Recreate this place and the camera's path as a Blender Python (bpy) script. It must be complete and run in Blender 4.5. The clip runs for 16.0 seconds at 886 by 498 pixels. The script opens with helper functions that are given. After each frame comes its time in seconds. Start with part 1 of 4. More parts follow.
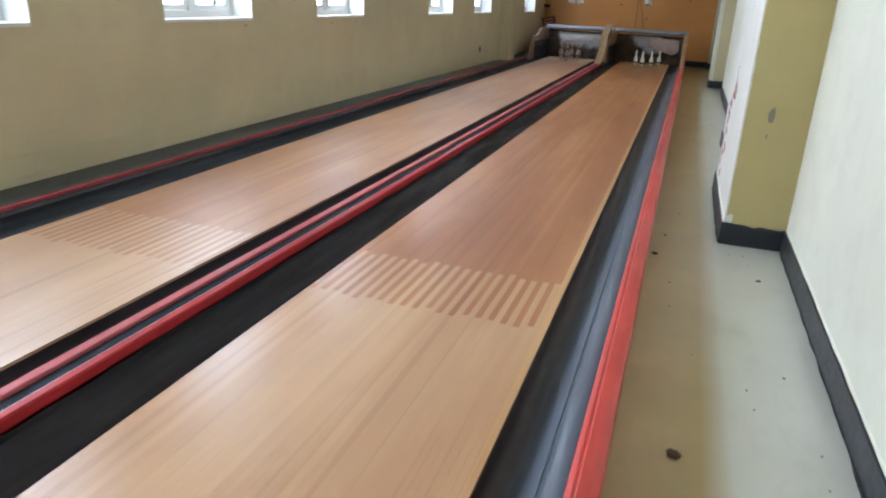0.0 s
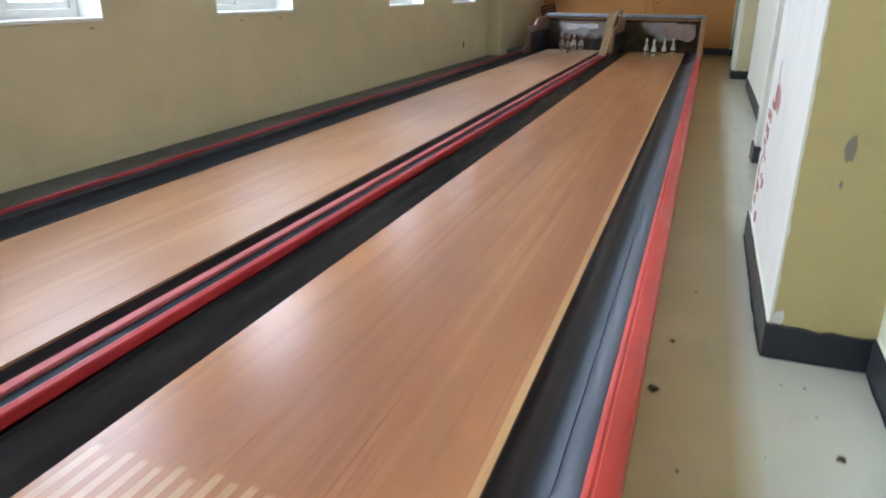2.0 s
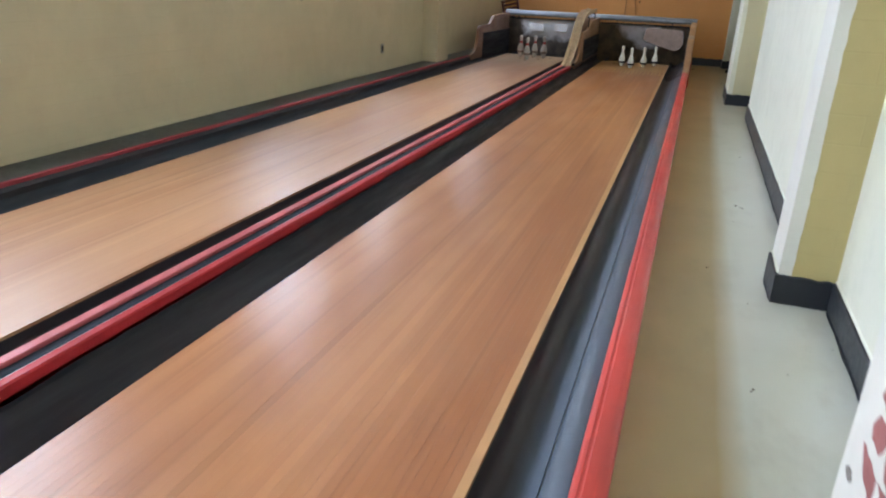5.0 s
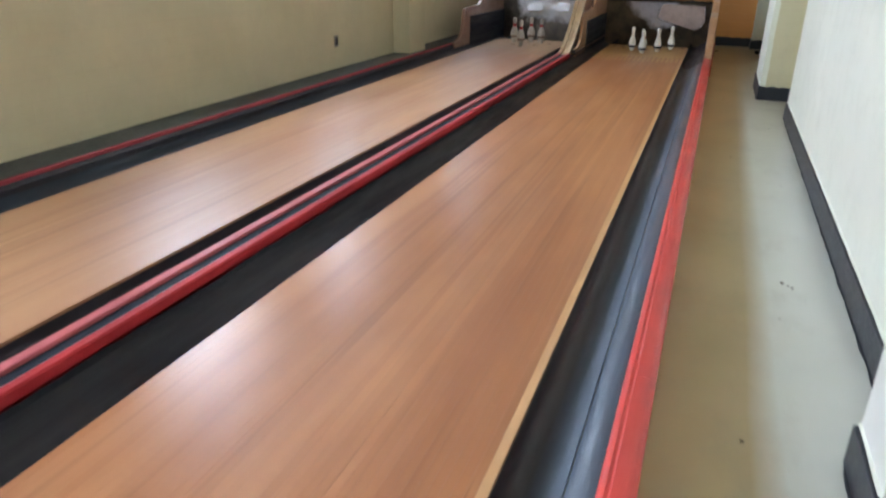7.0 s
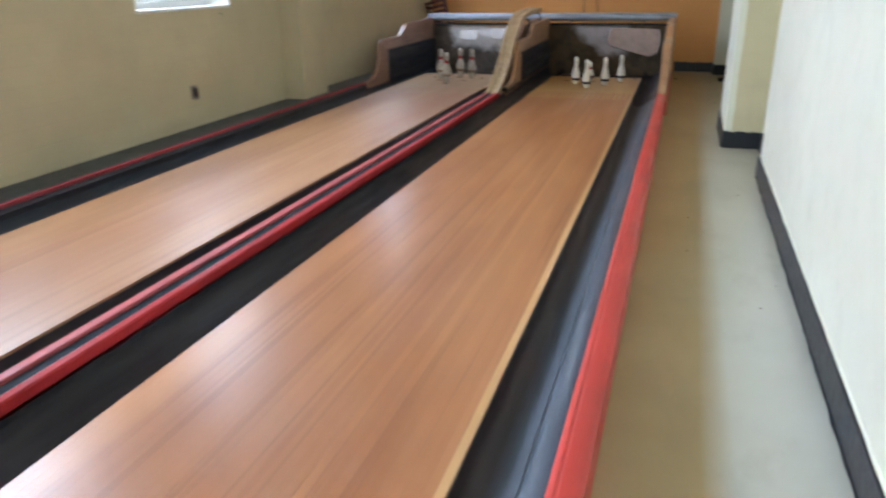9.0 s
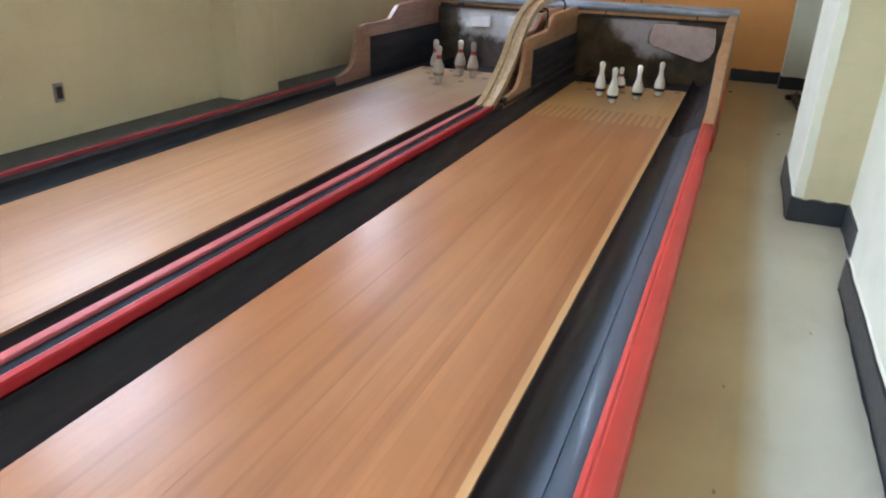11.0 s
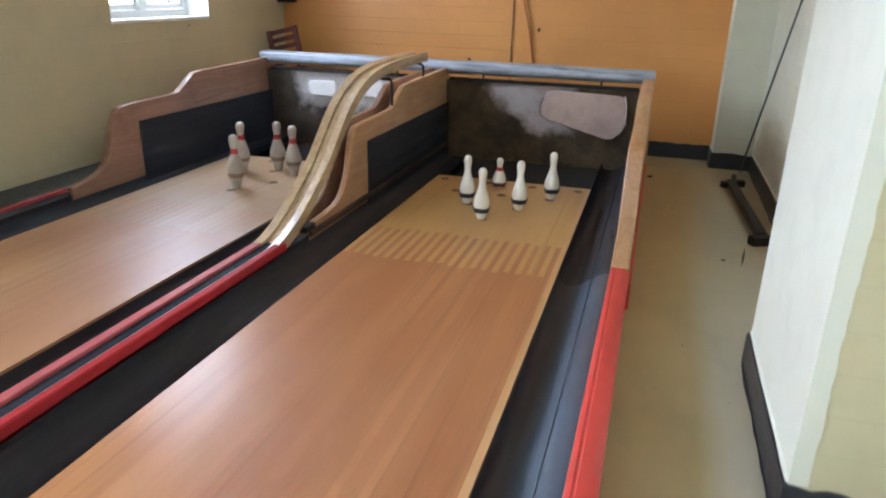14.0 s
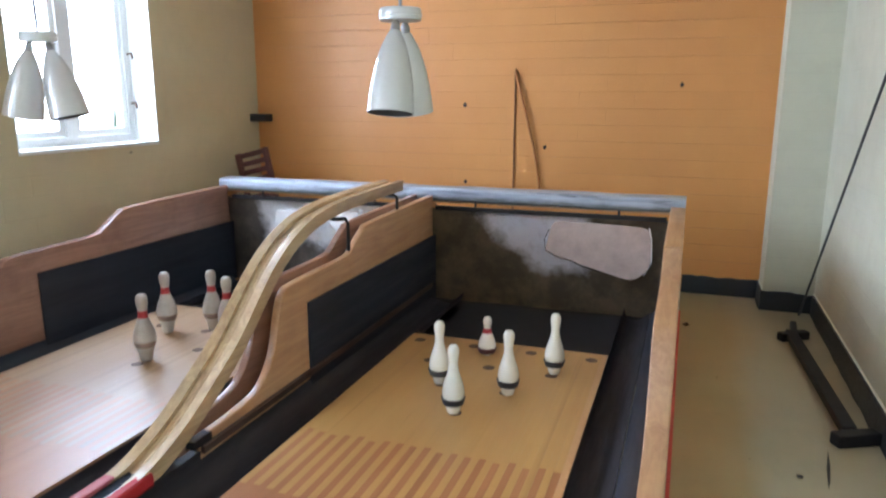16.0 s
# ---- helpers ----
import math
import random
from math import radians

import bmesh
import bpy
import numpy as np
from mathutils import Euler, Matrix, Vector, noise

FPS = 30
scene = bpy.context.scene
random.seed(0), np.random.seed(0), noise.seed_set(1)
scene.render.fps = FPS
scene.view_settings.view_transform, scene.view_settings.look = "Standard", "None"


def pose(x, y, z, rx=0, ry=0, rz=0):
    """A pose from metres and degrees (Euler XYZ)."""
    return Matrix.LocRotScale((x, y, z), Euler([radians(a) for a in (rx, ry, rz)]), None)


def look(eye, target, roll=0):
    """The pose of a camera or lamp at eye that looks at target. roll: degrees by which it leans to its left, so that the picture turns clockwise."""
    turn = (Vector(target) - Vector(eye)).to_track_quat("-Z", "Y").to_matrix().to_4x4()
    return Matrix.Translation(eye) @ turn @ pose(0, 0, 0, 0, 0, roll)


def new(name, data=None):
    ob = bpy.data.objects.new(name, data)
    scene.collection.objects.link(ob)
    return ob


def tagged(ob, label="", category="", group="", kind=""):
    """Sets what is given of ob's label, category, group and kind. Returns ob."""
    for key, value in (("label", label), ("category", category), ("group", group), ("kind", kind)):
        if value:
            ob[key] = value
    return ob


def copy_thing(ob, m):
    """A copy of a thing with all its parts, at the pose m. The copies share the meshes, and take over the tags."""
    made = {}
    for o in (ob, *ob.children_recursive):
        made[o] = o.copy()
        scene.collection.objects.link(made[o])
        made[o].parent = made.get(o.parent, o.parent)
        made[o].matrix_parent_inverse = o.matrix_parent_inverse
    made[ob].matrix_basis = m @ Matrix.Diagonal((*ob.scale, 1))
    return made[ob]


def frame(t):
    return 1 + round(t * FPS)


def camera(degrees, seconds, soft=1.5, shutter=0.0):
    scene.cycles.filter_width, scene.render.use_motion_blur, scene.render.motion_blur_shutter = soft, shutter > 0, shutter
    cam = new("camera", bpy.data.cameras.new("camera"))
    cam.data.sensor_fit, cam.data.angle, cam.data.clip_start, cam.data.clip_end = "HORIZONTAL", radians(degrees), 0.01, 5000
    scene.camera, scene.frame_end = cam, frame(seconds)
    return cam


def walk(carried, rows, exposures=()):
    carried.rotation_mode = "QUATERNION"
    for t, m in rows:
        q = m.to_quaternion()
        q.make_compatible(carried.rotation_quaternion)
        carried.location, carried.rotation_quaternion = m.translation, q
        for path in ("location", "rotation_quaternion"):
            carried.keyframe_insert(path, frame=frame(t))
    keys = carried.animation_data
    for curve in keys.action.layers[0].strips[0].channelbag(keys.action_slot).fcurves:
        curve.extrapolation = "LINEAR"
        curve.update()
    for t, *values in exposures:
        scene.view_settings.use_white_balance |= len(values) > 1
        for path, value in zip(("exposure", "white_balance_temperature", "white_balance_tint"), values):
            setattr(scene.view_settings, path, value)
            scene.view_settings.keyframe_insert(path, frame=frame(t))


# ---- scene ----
cam = camera(64.3, 16.0, soft=2.0, shutter=0.5)
PATH = [
    (0, (-0.082, 0.186, 1.383), (-0.657, 1.978, 0.706), 2.8),
    (0.5, (-0.033, 0.761, 1.325), (-0.62, 2.548, 0.645), 0.5),
    (1, (-0.023, 1.152, 1.355), (-0.662, 2.934, 0.71), 1.5),
    (1.5, (-0.076, 1.539, 1.359), (-0.678, 3.322, 0.68), 2.0),
    (2, (-0.066, 2.058, 1.307), (-0.698, 3.825, 0.615), 0.4),
    (2.5, (-0.023, 2.501, 1.341), (-0.678, 4.261, 0.654), 0.9),
    (3, (-0.045, 2.863, 1.343), (-0.586, 4.64, 0.601), 0.9),
    (3.5, (-0.031, 3.565, 1.276), (-0.653, 5.3, 0.499), -1.0),
    (4, (-0.044, 3.896, 1.339), (-0.718, 5.617, 0.575), -0.6),
    (4.5, (-0.094, 4.432, 1.318), (-0.682, 6.21, 0.616), 2.5),
    (6.8, (-0.096, 6.443, 1.288), (-0.687, 8.175, 0.481), 2.0),
    (7, (-0.11, 6.621, 1.302), (-0.749, 8.351, 0.531), 0.7),
    (7.5, (-0.097, 6.945, 1.339), (-0.76, 8.69, 0.623), 0.6),
    (8, (-0.084, 7.475, 1.306), (-0.762, 9.213, 0.586), -1.8),
    (8.5, (-0.044, 7.843, 1.345), (-0.803, 9.564, 0.664), -2.4),
    (9, (-0.011, 8.355, 1.315), (-0.604, 10.124, 0.594), -1.0),
    (9.2, (-0.013, 8.527, 1.313), (-0.542, 10.305, 0.564), -1.4),
    (11.3, (-0.039, 10.465, 1.352), (-0.745, 12.161, 0.563), 1.7),
    (11.5, (-0.009, 10.624, 1.331), (-0.739, 12.323, 0.571), 0.2),
    (12, (-0.055, 10.955, 1.351), (-0.646, 12.712, 0.599), 0.4),
    (12.5, (-0.076, 11.411, 1.332), (-0.667, 13.182, 0.614), 0.1),
    (13, (-0.04, 11.817, 1.367), (-0.718, 13.561, 0.662), 0.2),
    (13.5, (-0.065, 12.169, 1.348), (-0.719, 13.917, 0.626), 0.4),
    (14, (-0.113, 12.545, 1.386), (-0.637, 14.346, 0.692), 1.5),
    (14.5, (-0.101, 12.933, 1.365), (-0.821, 14.677, 0.7), 2.2),
    (15, (-0.102, 13.215, 1.393), (-0.857, 14.975, 0.817), 2.2),
    (15.5, (-0.145, 13.528, 1.434), (-0.787, 15.348, 0.91), 2.4),
    (16, (-0.135, 13.72, 1.439), (-0.775, 15.566, 1.015), 0.1),
]

EXPOSURES = [(0.0, 0.17, 6400, 10), (3.5, 0.4, 6380, 10), (8.0, 0.7, 6250, 10), (12.5, 1.08, 6250, 10), (14.5, 1.25, 6200, 10), (16.0, 1.38, 5950, 10)]
walk(cam, [(t, look(eye, target, roll)) for t, eye, target, roll in PATH], EXPOSURES)

# ---- light ----
world = bpy.data.worlds.new("sky")
scene.world = world
world.use_nodes = True
wn = world.node_tree.nodes
sky = wn.new("ShaderNodeTexSky")
sky.sky_type, sky.sun_disc, sky.sun_elevation, sky.sun_rotation = "NISHITA", False, radians(48), radians(60)
wn["Background"].inputs["Strength"].default_value = 0.15
world.node_tree.links.new(sky.outputs[0], wn["Background"].inputs["Color"])
sun = new("sun", bpy.data.lights.new("sun", "SUN"))
sun.data.energy, sun.data.angle, sun.data.color = 2.0, radians(0.6), (1, 0.95, 0.88)
sun.matrix_world = look((0, 0, 0), (-math.sin(radians(60)) * 0.66, -math.cos(radians(60)) * 0.66, -0.74))

# the plan, in metres: x across the lanes, y along them, z up from the walkway
WALL_W, WALL_E, WALL_E_FAR, WALL_N, WALL_S, CEIL = -3.74, 0.645, 0.73, 19.16, -7.0, 3.0
LANE_Z = 0.15
RIGHT_LANE, LEFT_LANE, LANE_W = -1.51, -3.15, 1.06
DECK_END, LANE_START = 17.2, -1.9
NEAR_SPLICE, FAR_SPLICE = (2.72, 3.24), (15.55, 15.98)
# the first three windows are unseen, added to light the room's near end
WINDOWS = [(-5.9, -4.75), (-2.3, -1.15), (0.05, 1.2), (2.36, 3.5), (4.66, 5.8), (6.98, 8.12), (10.34, 11.48), (12.7, 13.84), (16.74, 17.88)]
SILL, HEAD = 1.10, 2.58
PIERS = [(0.285, 4.73, 6.25), (0.41, 8.2, 8.5), (0.365, 14.35, 15.3)]

# area lamps stand in for the sky, in the three added windows too
for i, (a, b) in enumerate(WINDOWS):
    lamp = new("window_light", bpy.data.lights.new("window_light", "AREA"))
    lamp.data.shape, lamp.data.size, lamp.data.size_y = "RECTANGLE", b - a - 0.014, HEAD - SILL - 0.03
    lamp.data.energy, lamp.data.color = (46 if a > 12 else 60), (0.82, 0.95, 1.18)
    lamp.matrix_world = look((WALL_W - 0.3, (a + b) / 2, (SILL + HEAD) / 2), (0, (a + b) / 2, 1.2))


# ---- materials ----
class Mat:
    """A node material with short ways to add noise, ramps and bump."""

    def __init__(self, name, color=(0.5, 0.5, 0.5), rough=0.5, metal=0.0, coat=0.0, coat_rough=0.1):
        self.m = bpy.data.materials.new(name)
        self.m.use_nodes = True
        self.t = self.m.node_tree
        self.b = self.t.nodes["Principled BSDF"]
        self.b.inputs["Base Color"].default_value = (*color, 1)
        self.b.inputs["Roughness"].default_value = rough
        self.b.inputs["Metallic"].default_value = metal
        self.b.inputs["Coat Weight"].default_value = coat
        self.b.inputs["Coat Roughness"].default_value = coat_rough
        self.color = color

    def node(self, kind, **values):
        n = self.t.nodes.new(kind)
        for k, v in values.items():
            n.inputs[k].default_value = v
        return n

    def link(self, a, b):
        self.t.links.new(a, b)

    def coords(self, scale=(1, 1, 1), turn=(0, 0, 0), local=False, shift=False):
        c = self.node("ShaderNodeTexCoord")
        m = self.node("ShaderNodeMapping", Scale=scale, Rotation=turn)
        if local:
            self.link(c.outputs["Object"], m.inputs["Vector"])
        else:
            g = self.node("ShaderNodeNewGeometry")
            self.link(g.outputs["Position"], m.inputs["Vector"])
        if shift:
            info = self.node("ShaderNodeObjectInfo")
            add = self.node("ShaderNodeVectorMath")
            mul = self.node("ShaderNodeMath")
            mul.operation = "MULTIPLY"
            mul.inputs[1].default_value = 57.0
            self.link(info.outputs["Random"], mul.inputs[0])
            self.link(m.outputs[0], add.inputs[0])
            self.link(mul.outputs[0], add.inputs[1])
            return add.outputs[0]
        return m.outputs[0]

    def noise(self, vec, scale=5.0, detail=4.0, rough=0.55, distort=0.0):
        n = self.node("ShaderNodeTexNoise", Scale=scale, Detail=detail, Roughness=rough, Distortion=distort)
        self.link(vec, n.inputs["Vector"])
        return n.outputs["Fac"]

    def ramp(self, fac, *stops):
        r = self.node("ShaderNodeValToRGB")
        e = r.color_ramp.elements
        while len(e) < len(stops):
            e.new(0.5)
        for el, (p, c) in zip(e, stops):
            el.position = p
            el.color = (*c, 1) if isinstance(c, tuple) else (c, c, c, 1)
        self.link(fac, r.inputs[0])
        return r.outputs[0]

    def mix(self, fac, a, b, mode="MIX"):
        n = self.t.nodes.new("ShaderNodeMix")
        n.data_type, n.blend_type = "RGBA", mode
        for socket, v in ((n.inputs[0], fac), (n.inputs[6], a), (n.inputs[7], b)):
            if isinstance(v, (int, float)):
                socket.default_value = v
            elif isinstance(v, tuple):
                socket.default_value = (*v, 1)
            else:
                self.link(v, socket)
        return n.outputs[2]

    def math(self, op, a, b=0.0):
        n = self.node("ShaderNodeMath")
        n.operation = op
        for socket, v in zip(n.inputs, (a, b)):
            if isinstance(v, (int, float)):
                socket.default_value = v
            else:
                self.link(v, socket)
        return n.outputs[0]

    def base(self, out):
        self.link(out, self.b.inputs["Base Color"])

    def rough(self, out):
        self.link(out, self.b.inputs["Roughness"])

    def bump(self, *layers):
        last = None
        for out, dist in layers:
            n = self.node("ShaderNodeBump", Strength=1.0, Distance=dist)
            self.link(out, n.inputs["Height"])
            if last:
                self.link(last, n.inputs["Normal"])
            last = n.outputs[0]
        self.link(last, self.b.inputs["Normal"])


def shade(c, f):
    return tuple(v * f for v in c)


def painted(name, color, rough=0.55, stain=0.25, scale=1.0, relief=0.0006, coat=0.0):
    m = Mat(name, color, rough, coat=coat)
    v = m.coords()
    big = m.noise(v, 0.9 * scale, 5)
    small = m.noise(v, 14 * scale, 6, 0.65)
    c = m.mix(m.ramp(big, (0.3, 0.0), (0.7, 1.0)), shade(color, 1 - stain), color)
    c = m.mix(m.ramp(small, (0.55, 0.0), (0.8, 1.0)), c, shade(color, 1 - stain * 0.8))
    m.base(c)
    m.rough(m.ramp(small, (0.2, rough * 0.8), (0.8, min(1, rough * 1.2))))
    m.bump((m.noise(v, 60 * scale, 4), relief), (big, relief * 4))
    return m.m


def block_paint(name, color, along, height=0.122, length=0.4, rough=0.5, stain=0.2, joint=1.0):
    """Thick paint over masonry: courses show as faint joints. along: the axis the wall runs on."""
    m = Mat(name, color, rough)
    v = m.coords()
    sep = m.node("ShaderNodeSeparateXYZ")
    m.link(v, sep.inputs[0])
    com = m.node("ShaderNodeCombineXYZ")
    m.link(sep.outputs[along], com.inputs[0])
    m.link(sep.outputs["Z"], com.inputs[1])
    br = m.node("ShaderNodeTexBrick")
    for k, val in (("Scale", 1.0), ("Mortar Size", 0.005), ("Mortar Smooth", 0.6), ("Brick Width", length), ("Row Height", height)):
        br.inputs[k].default_value = val
    m.link(com.outputs[0], br.inputs["Vector"])
    big = m.noise(v, 0.7, 6, 0.6)
    mid = m.noise(v, 5, 6, 0.65)
    fine = m.noise(v, 45, 4)
    c = m.mix(m.ramp(big, (0.32, 0.0), (0.68, 1.0)), shade(color, 1 - stain), color)
    c = m.mix(m.ramp(mid, (0.5, 0.0), (0.85, 0.7)), c, shade(color, 0.82))
    c = m.mix(m.math("MULTIPLY", br.outputs["Fac"], 0.07 * joint), c, shade(color, 0.6))
    m.base(c)
    m.rough(m.ramp(mid, (0.2, rough * 0.8), (0.8, rough * 1.3)))
    m.bump((br.outputs["Fac"], -0.0007 * joint), (fine, 0.0006), (mid, 0.002))
    return m.m


def lane_wood(name, light, dark, red, gloss=0.35, vary=0.55, haze=0.24, coat=0.34):
    """Varnished strip flooring: a tone for each board, soft clouds of wear across boards, long sparse grain lines, worn lacquer."""
    m = Mat(name, light, gloss, coat=coat, coat_rough=haze)
    m.b.inputs["Specular IOR Level"].default_value = 0.32
    grain = m.noise(m.coords((26, 0.5, 10), shift=True), 1.4, 7, 0.6, 0.6)
    info = m.node("ShaderNodeObjectInfo")
    tone = m.ramp(info.outputs["Random"], (0.0, dark), (0.22, base_mid(dark, light)), (0.45, light), (0.7, shade(light, 0.95)), (0.86, red), (0.93, shade(light, 1.12)))
    c = m.mix(vary, light, tone)
    cloud = m.noise(m.coords((2.4, 0.42, 1)), 1.0, 4, 0.55)
    c = m.mix(m.math("MULTIPLY", m.ramp(cloud, (0.42, 0.0), (0.62, 1.0)), 0.8), c, shade(red, 0.95))
    c = m.mix(m.math("MULTIPLY", m.ramp(cloud, (0.30, 1.0), (0.46, 0.0)), 0.6), c, shade(light, 1.14))
    streak = m.noise(m.coords((16, 0.28, 3), shift=True), 1.0, 3, 0.5)
    c = m.mix(m.math("MULTIPLY", m.ramp(streak, (0.57, 0.0), (0.65, 1.0)), 0.42), c, shade(red, 0.72))
    c = m.mix(m.math("MULTIPLY", m.ramp(grain, (0.5, 0.0), (0.78, 1.0)), 0.14), c, shade(red, 0.75))
    flecks = m.noise(m.coords((38, 1.5, 10), shift=True), 1.0, 3, 0.5)
    c = m.mix(m.math("MULTIPLY", m.ramp(flecks, (0.73, 0.0), (0.79, 1.0)), 0.55), c, shade(dark, 0.4))
    m.base(c)
    wear = m.noise(m.coords((3, 0.5, 1)), 1.2, 4, 0.5)
    m.rough(m.ramp(wear, (0.25, gloss * 0.85), (0.75, gloss * 1.25)))
    m.bump((grain, 0.00006), (m.noise(m.coords((5, 0.7, 1)), 1.0, 1), 0.0002))
    return m.m


def base_mid(a, b):
    return tuple((x + y) / 2 for x, y in zip(a, b))


def plain_wood(name, light, dark, axis="Y", rough=0.4, worn=0.3, coat=0.15):
    m = Mat(name, light, rough, coat=coat, coat_rough=0.25)
    s = {"X": (1.5, 22, 22), "Y": (22, 1.5, 22), "Z": (22, 22, 1.5)}[axis]
    g = m.noise(m.coords(s), 1.3, 8, 0.65, 0.8)
    w = m.noise(m.coords(), 4, 6, 0.65)
    c = m.mix(m.ramp(g, (0.38, 0.0), (0.72, 1.0)), light, dark)
    c = m.mix(m.math("MULTIPLY", m.ramp(w, (0.5, 0.0), (0.75, 1.0)), worn), c, shade(dark, 0.5))
    m.base(c)
    m.rough(m.ramp(w, (0.3, rough * 0.8), (0.8, rough * 1.4)))
    m.bump((g, 0.0004), (w, 0.0008))
    return m.m


def gloss_paint(name, color, worn_color=None, rough=0.3, wear=0.62, coat=0.4):
    """Gloss paint on board, scuffed through along its length."""
    m = Mat(name, color, rough, coat=coat, coat_rough=0.15)
    v = m.coords((9, 0.8, 9))
    n = m.noise(v, 1.0, 8, 0.7)
    s = m.noise(m.coords((40, 2, 40)), 1.0, 5, 0.6)
    c = m.mix(m.ramp(m.noise(m.coords(), 2.2, 5), (0.3, 0.0), (0.7, 1.0)), shade(color, 0.8), shade(color, 1.08))
    c = m.mix(m.math("MULTIPLY", m.ramp(n, (wear, 0.0), (wear + 0.07, 1.0)), 0.6), c, worn_color or shade(color, 0.5))
    c = m.mix(m.math("MULTIPLY", m.ramp(s, (0.62, 0.0), (0.72, 1.0)), 0.25), c, shade(color, 1.5))
    m.base(c)
    m.rough(m.ramp(n, (0.3, max(0.29, rough * 0.75)), (0.7, rough * 1.6)))
    m.bump((s, 0.0001), (n, 0.0001))
    return m.m


def simple(name, color, rough=0.5, metal=0.0, coat=0.0, scale=30.0, vary=0.25, relief=0.0003):
    m = Mat(name, color, rough, metal, coat)
    n = m.noise(m.coords(), scale, 5, 0.6)
    m.base(m.mix(m.ramp(n, (0.35, 0.0), (0.75, 1.0)), color, shade(color, 1 - vary)))
    m.bump((n, relief))
    return m.m


CREAM = (0.60, 0.51, 0.27)
M_wall_w = block_paint("cream_block_paint_west", (0.64, 0.56, 0.35), "Y")
M_wall_far = block_paint("cream_white_block_paint", (0.62, 0.60, 0.45), "Y", stain=0.14)
M_wall_e = block_paint("white_block_paint_east", (0.77, 0.78, 0.64), "Y", stain=0.10, joint=0.25)
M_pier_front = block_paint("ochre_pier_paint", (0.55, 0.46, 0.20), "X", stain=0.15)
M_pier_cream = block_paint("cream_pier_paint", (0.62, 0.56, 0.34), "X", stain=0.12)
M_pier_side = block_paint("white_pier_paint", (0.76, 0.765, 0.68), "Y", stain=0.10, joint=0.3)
M_wall_s = block_paint("cream_paint_south", CREAM, "X")
M_orange = None
M_skirt = painted("black_skirting_paint", (0.022, 0.026, 0.034), 0.45, 0.3, 2.0, coat=0.1)
M_ceiling = painted("ceiling_paint", (0.72, 0.70, 0.62), 0.8, 0.12)
M_white = painted("white_window_paint", (0.78, 0.78, 0.74), 0.45, 0.12, 3.0)
M_maple = lane_wood("maple_boards", (0.60, 0.365, 0.195), (0.52, 0.295, 0.145), (0.53, 0.285, 0.14), vary=0.35)
M_pine = lane_wood("pine_boards", (0.48, 0.212, 0.084), (0.39, 0.156, 0.056), (0.37, 0.132, 0.047), vary=0.5)
M_deck = lane_wood("golden_deck_boards", (0.57, 0.325, 0.11), (0.50, 0.28, 0.088), (0.50, 0.265, 0.085), vary=0.25)
M_edge = lane_wood("edge_boards", (0.62, 0.37, 0.17), (0.56, 0.31, 0.14), (0.56, 0.31, 0.14))
# left lane: rougher lacquer, and colours greyed for the windows' veil and sheen
M_dull_maple = lane_wood("dull_maple_boards", (0.58, 0.375, 0.225), (0.50, 0.31, 0.17), (0.51, 0.30, 0.17), 0.45, 0.3, 0.42, 0.45)
M_dull_pine = lane_wood("dull_pine_boards", (0.47, 0.245, 0.118), (0.39, 0.185, 0.082), (0.40, 0.180, 0.082), 0.45, 0.5, 0.42, 0.45)
M_dull_deck = lane_wood("dull_hazy_deck_boards", (0.42, 0.275, 0.15), (0.36, 0.22, 0.11), (0.37, 0.22, 0.11), 0.45, 0.2, 0.38, 0.5)
M_gutter = gloss_paint("black_gutter_paint", (0.020, 0.017, 0.022), (0.028, 0.022, 0.024), 0.55, coat=0.06)
M_gutter_blue = gloss_paint("slate_blue_gutter_paint", (0.062, 0.085, 0.118), (0.045, 0.06, 0.08), 0.34, wear=0.7, coat=0.25)
M_red = gloss_paint("red_rail_paint", (0.66, 0.052, 0.038), (0.45, 0.035, 0.03), 0.42, wear=0.7, coat=0.2)
M_pink = gloss_paint("faded_red_rail_paint", (0.50, 0.10, 0.105), (0.35, 0.07, 0.08), 0.55, wear=0.64, coat=0.03)
M_navy = gloss_paint("navy_groove_paint", (0.016, 0.024, 0.038), (0.03, 0.04, 0.06), 0.5, coat=0.05)
M_groove = gloss_paint("dull_navy_groove_paint", (0.012, 0.016, 0.026), (0.02, 0.026, 0.04), 0.8, coat=0.0)
M_red_thin = gloss_paint("dull_dark_red_paint", (0.32, 0.035, 0.045), (0.2, 0.03, 0.04), 0.6, coat=0.03)
M_ledge = painted("dark_green_ledge_paint", (0.05, 0.06, 0.06), 0.5, 0.35, 2.0)
M_steel = simple("dull_steel", (0.35, 0.34, 0.33), 0.4, 0.9)
M_black_iron = simple("black_iron", (0.028, 0.026, 0.026), 0.55, 0.4, vary=0.4)
M_kick_wood = plain_wood("varnished_kickback_wood", (0.58, 0.33, 0.16), (0.42, 0.21, 0.10), worn=0.25, rough=0.38, coat=0.7)
M_kick_dark = plain_wood("reddish_kickback_wood", (0.36, 0.19, 0.12), (0.22, 0.105, 0.065), worn=0.4, rough=0.38, coat=0.7)
M_track = plain_wood("ball_track_wood", (0.60, 0.43, 0.23), (0.38, 0.24, 0.12), rough=0.37, worn=0.3, coat=0.8)
M_red_div = gloss_paint("crimson_divider_paint", (0.44, 0.028, 0.032), (0.28, 0.02, 0.025), 0.5, wear=0.66, coat=0.0)
M_red_div.node_tree.nodes["Principled BSDF"].inputs["Specular IOR Level"].default_value = 0.2
M_pad = gloss_paint("navy_kick_pad", (0.020, 0.025, 0.038), (0.03, 0.034, 0.045), 0.5, coat=0.08)
M_cushion = None
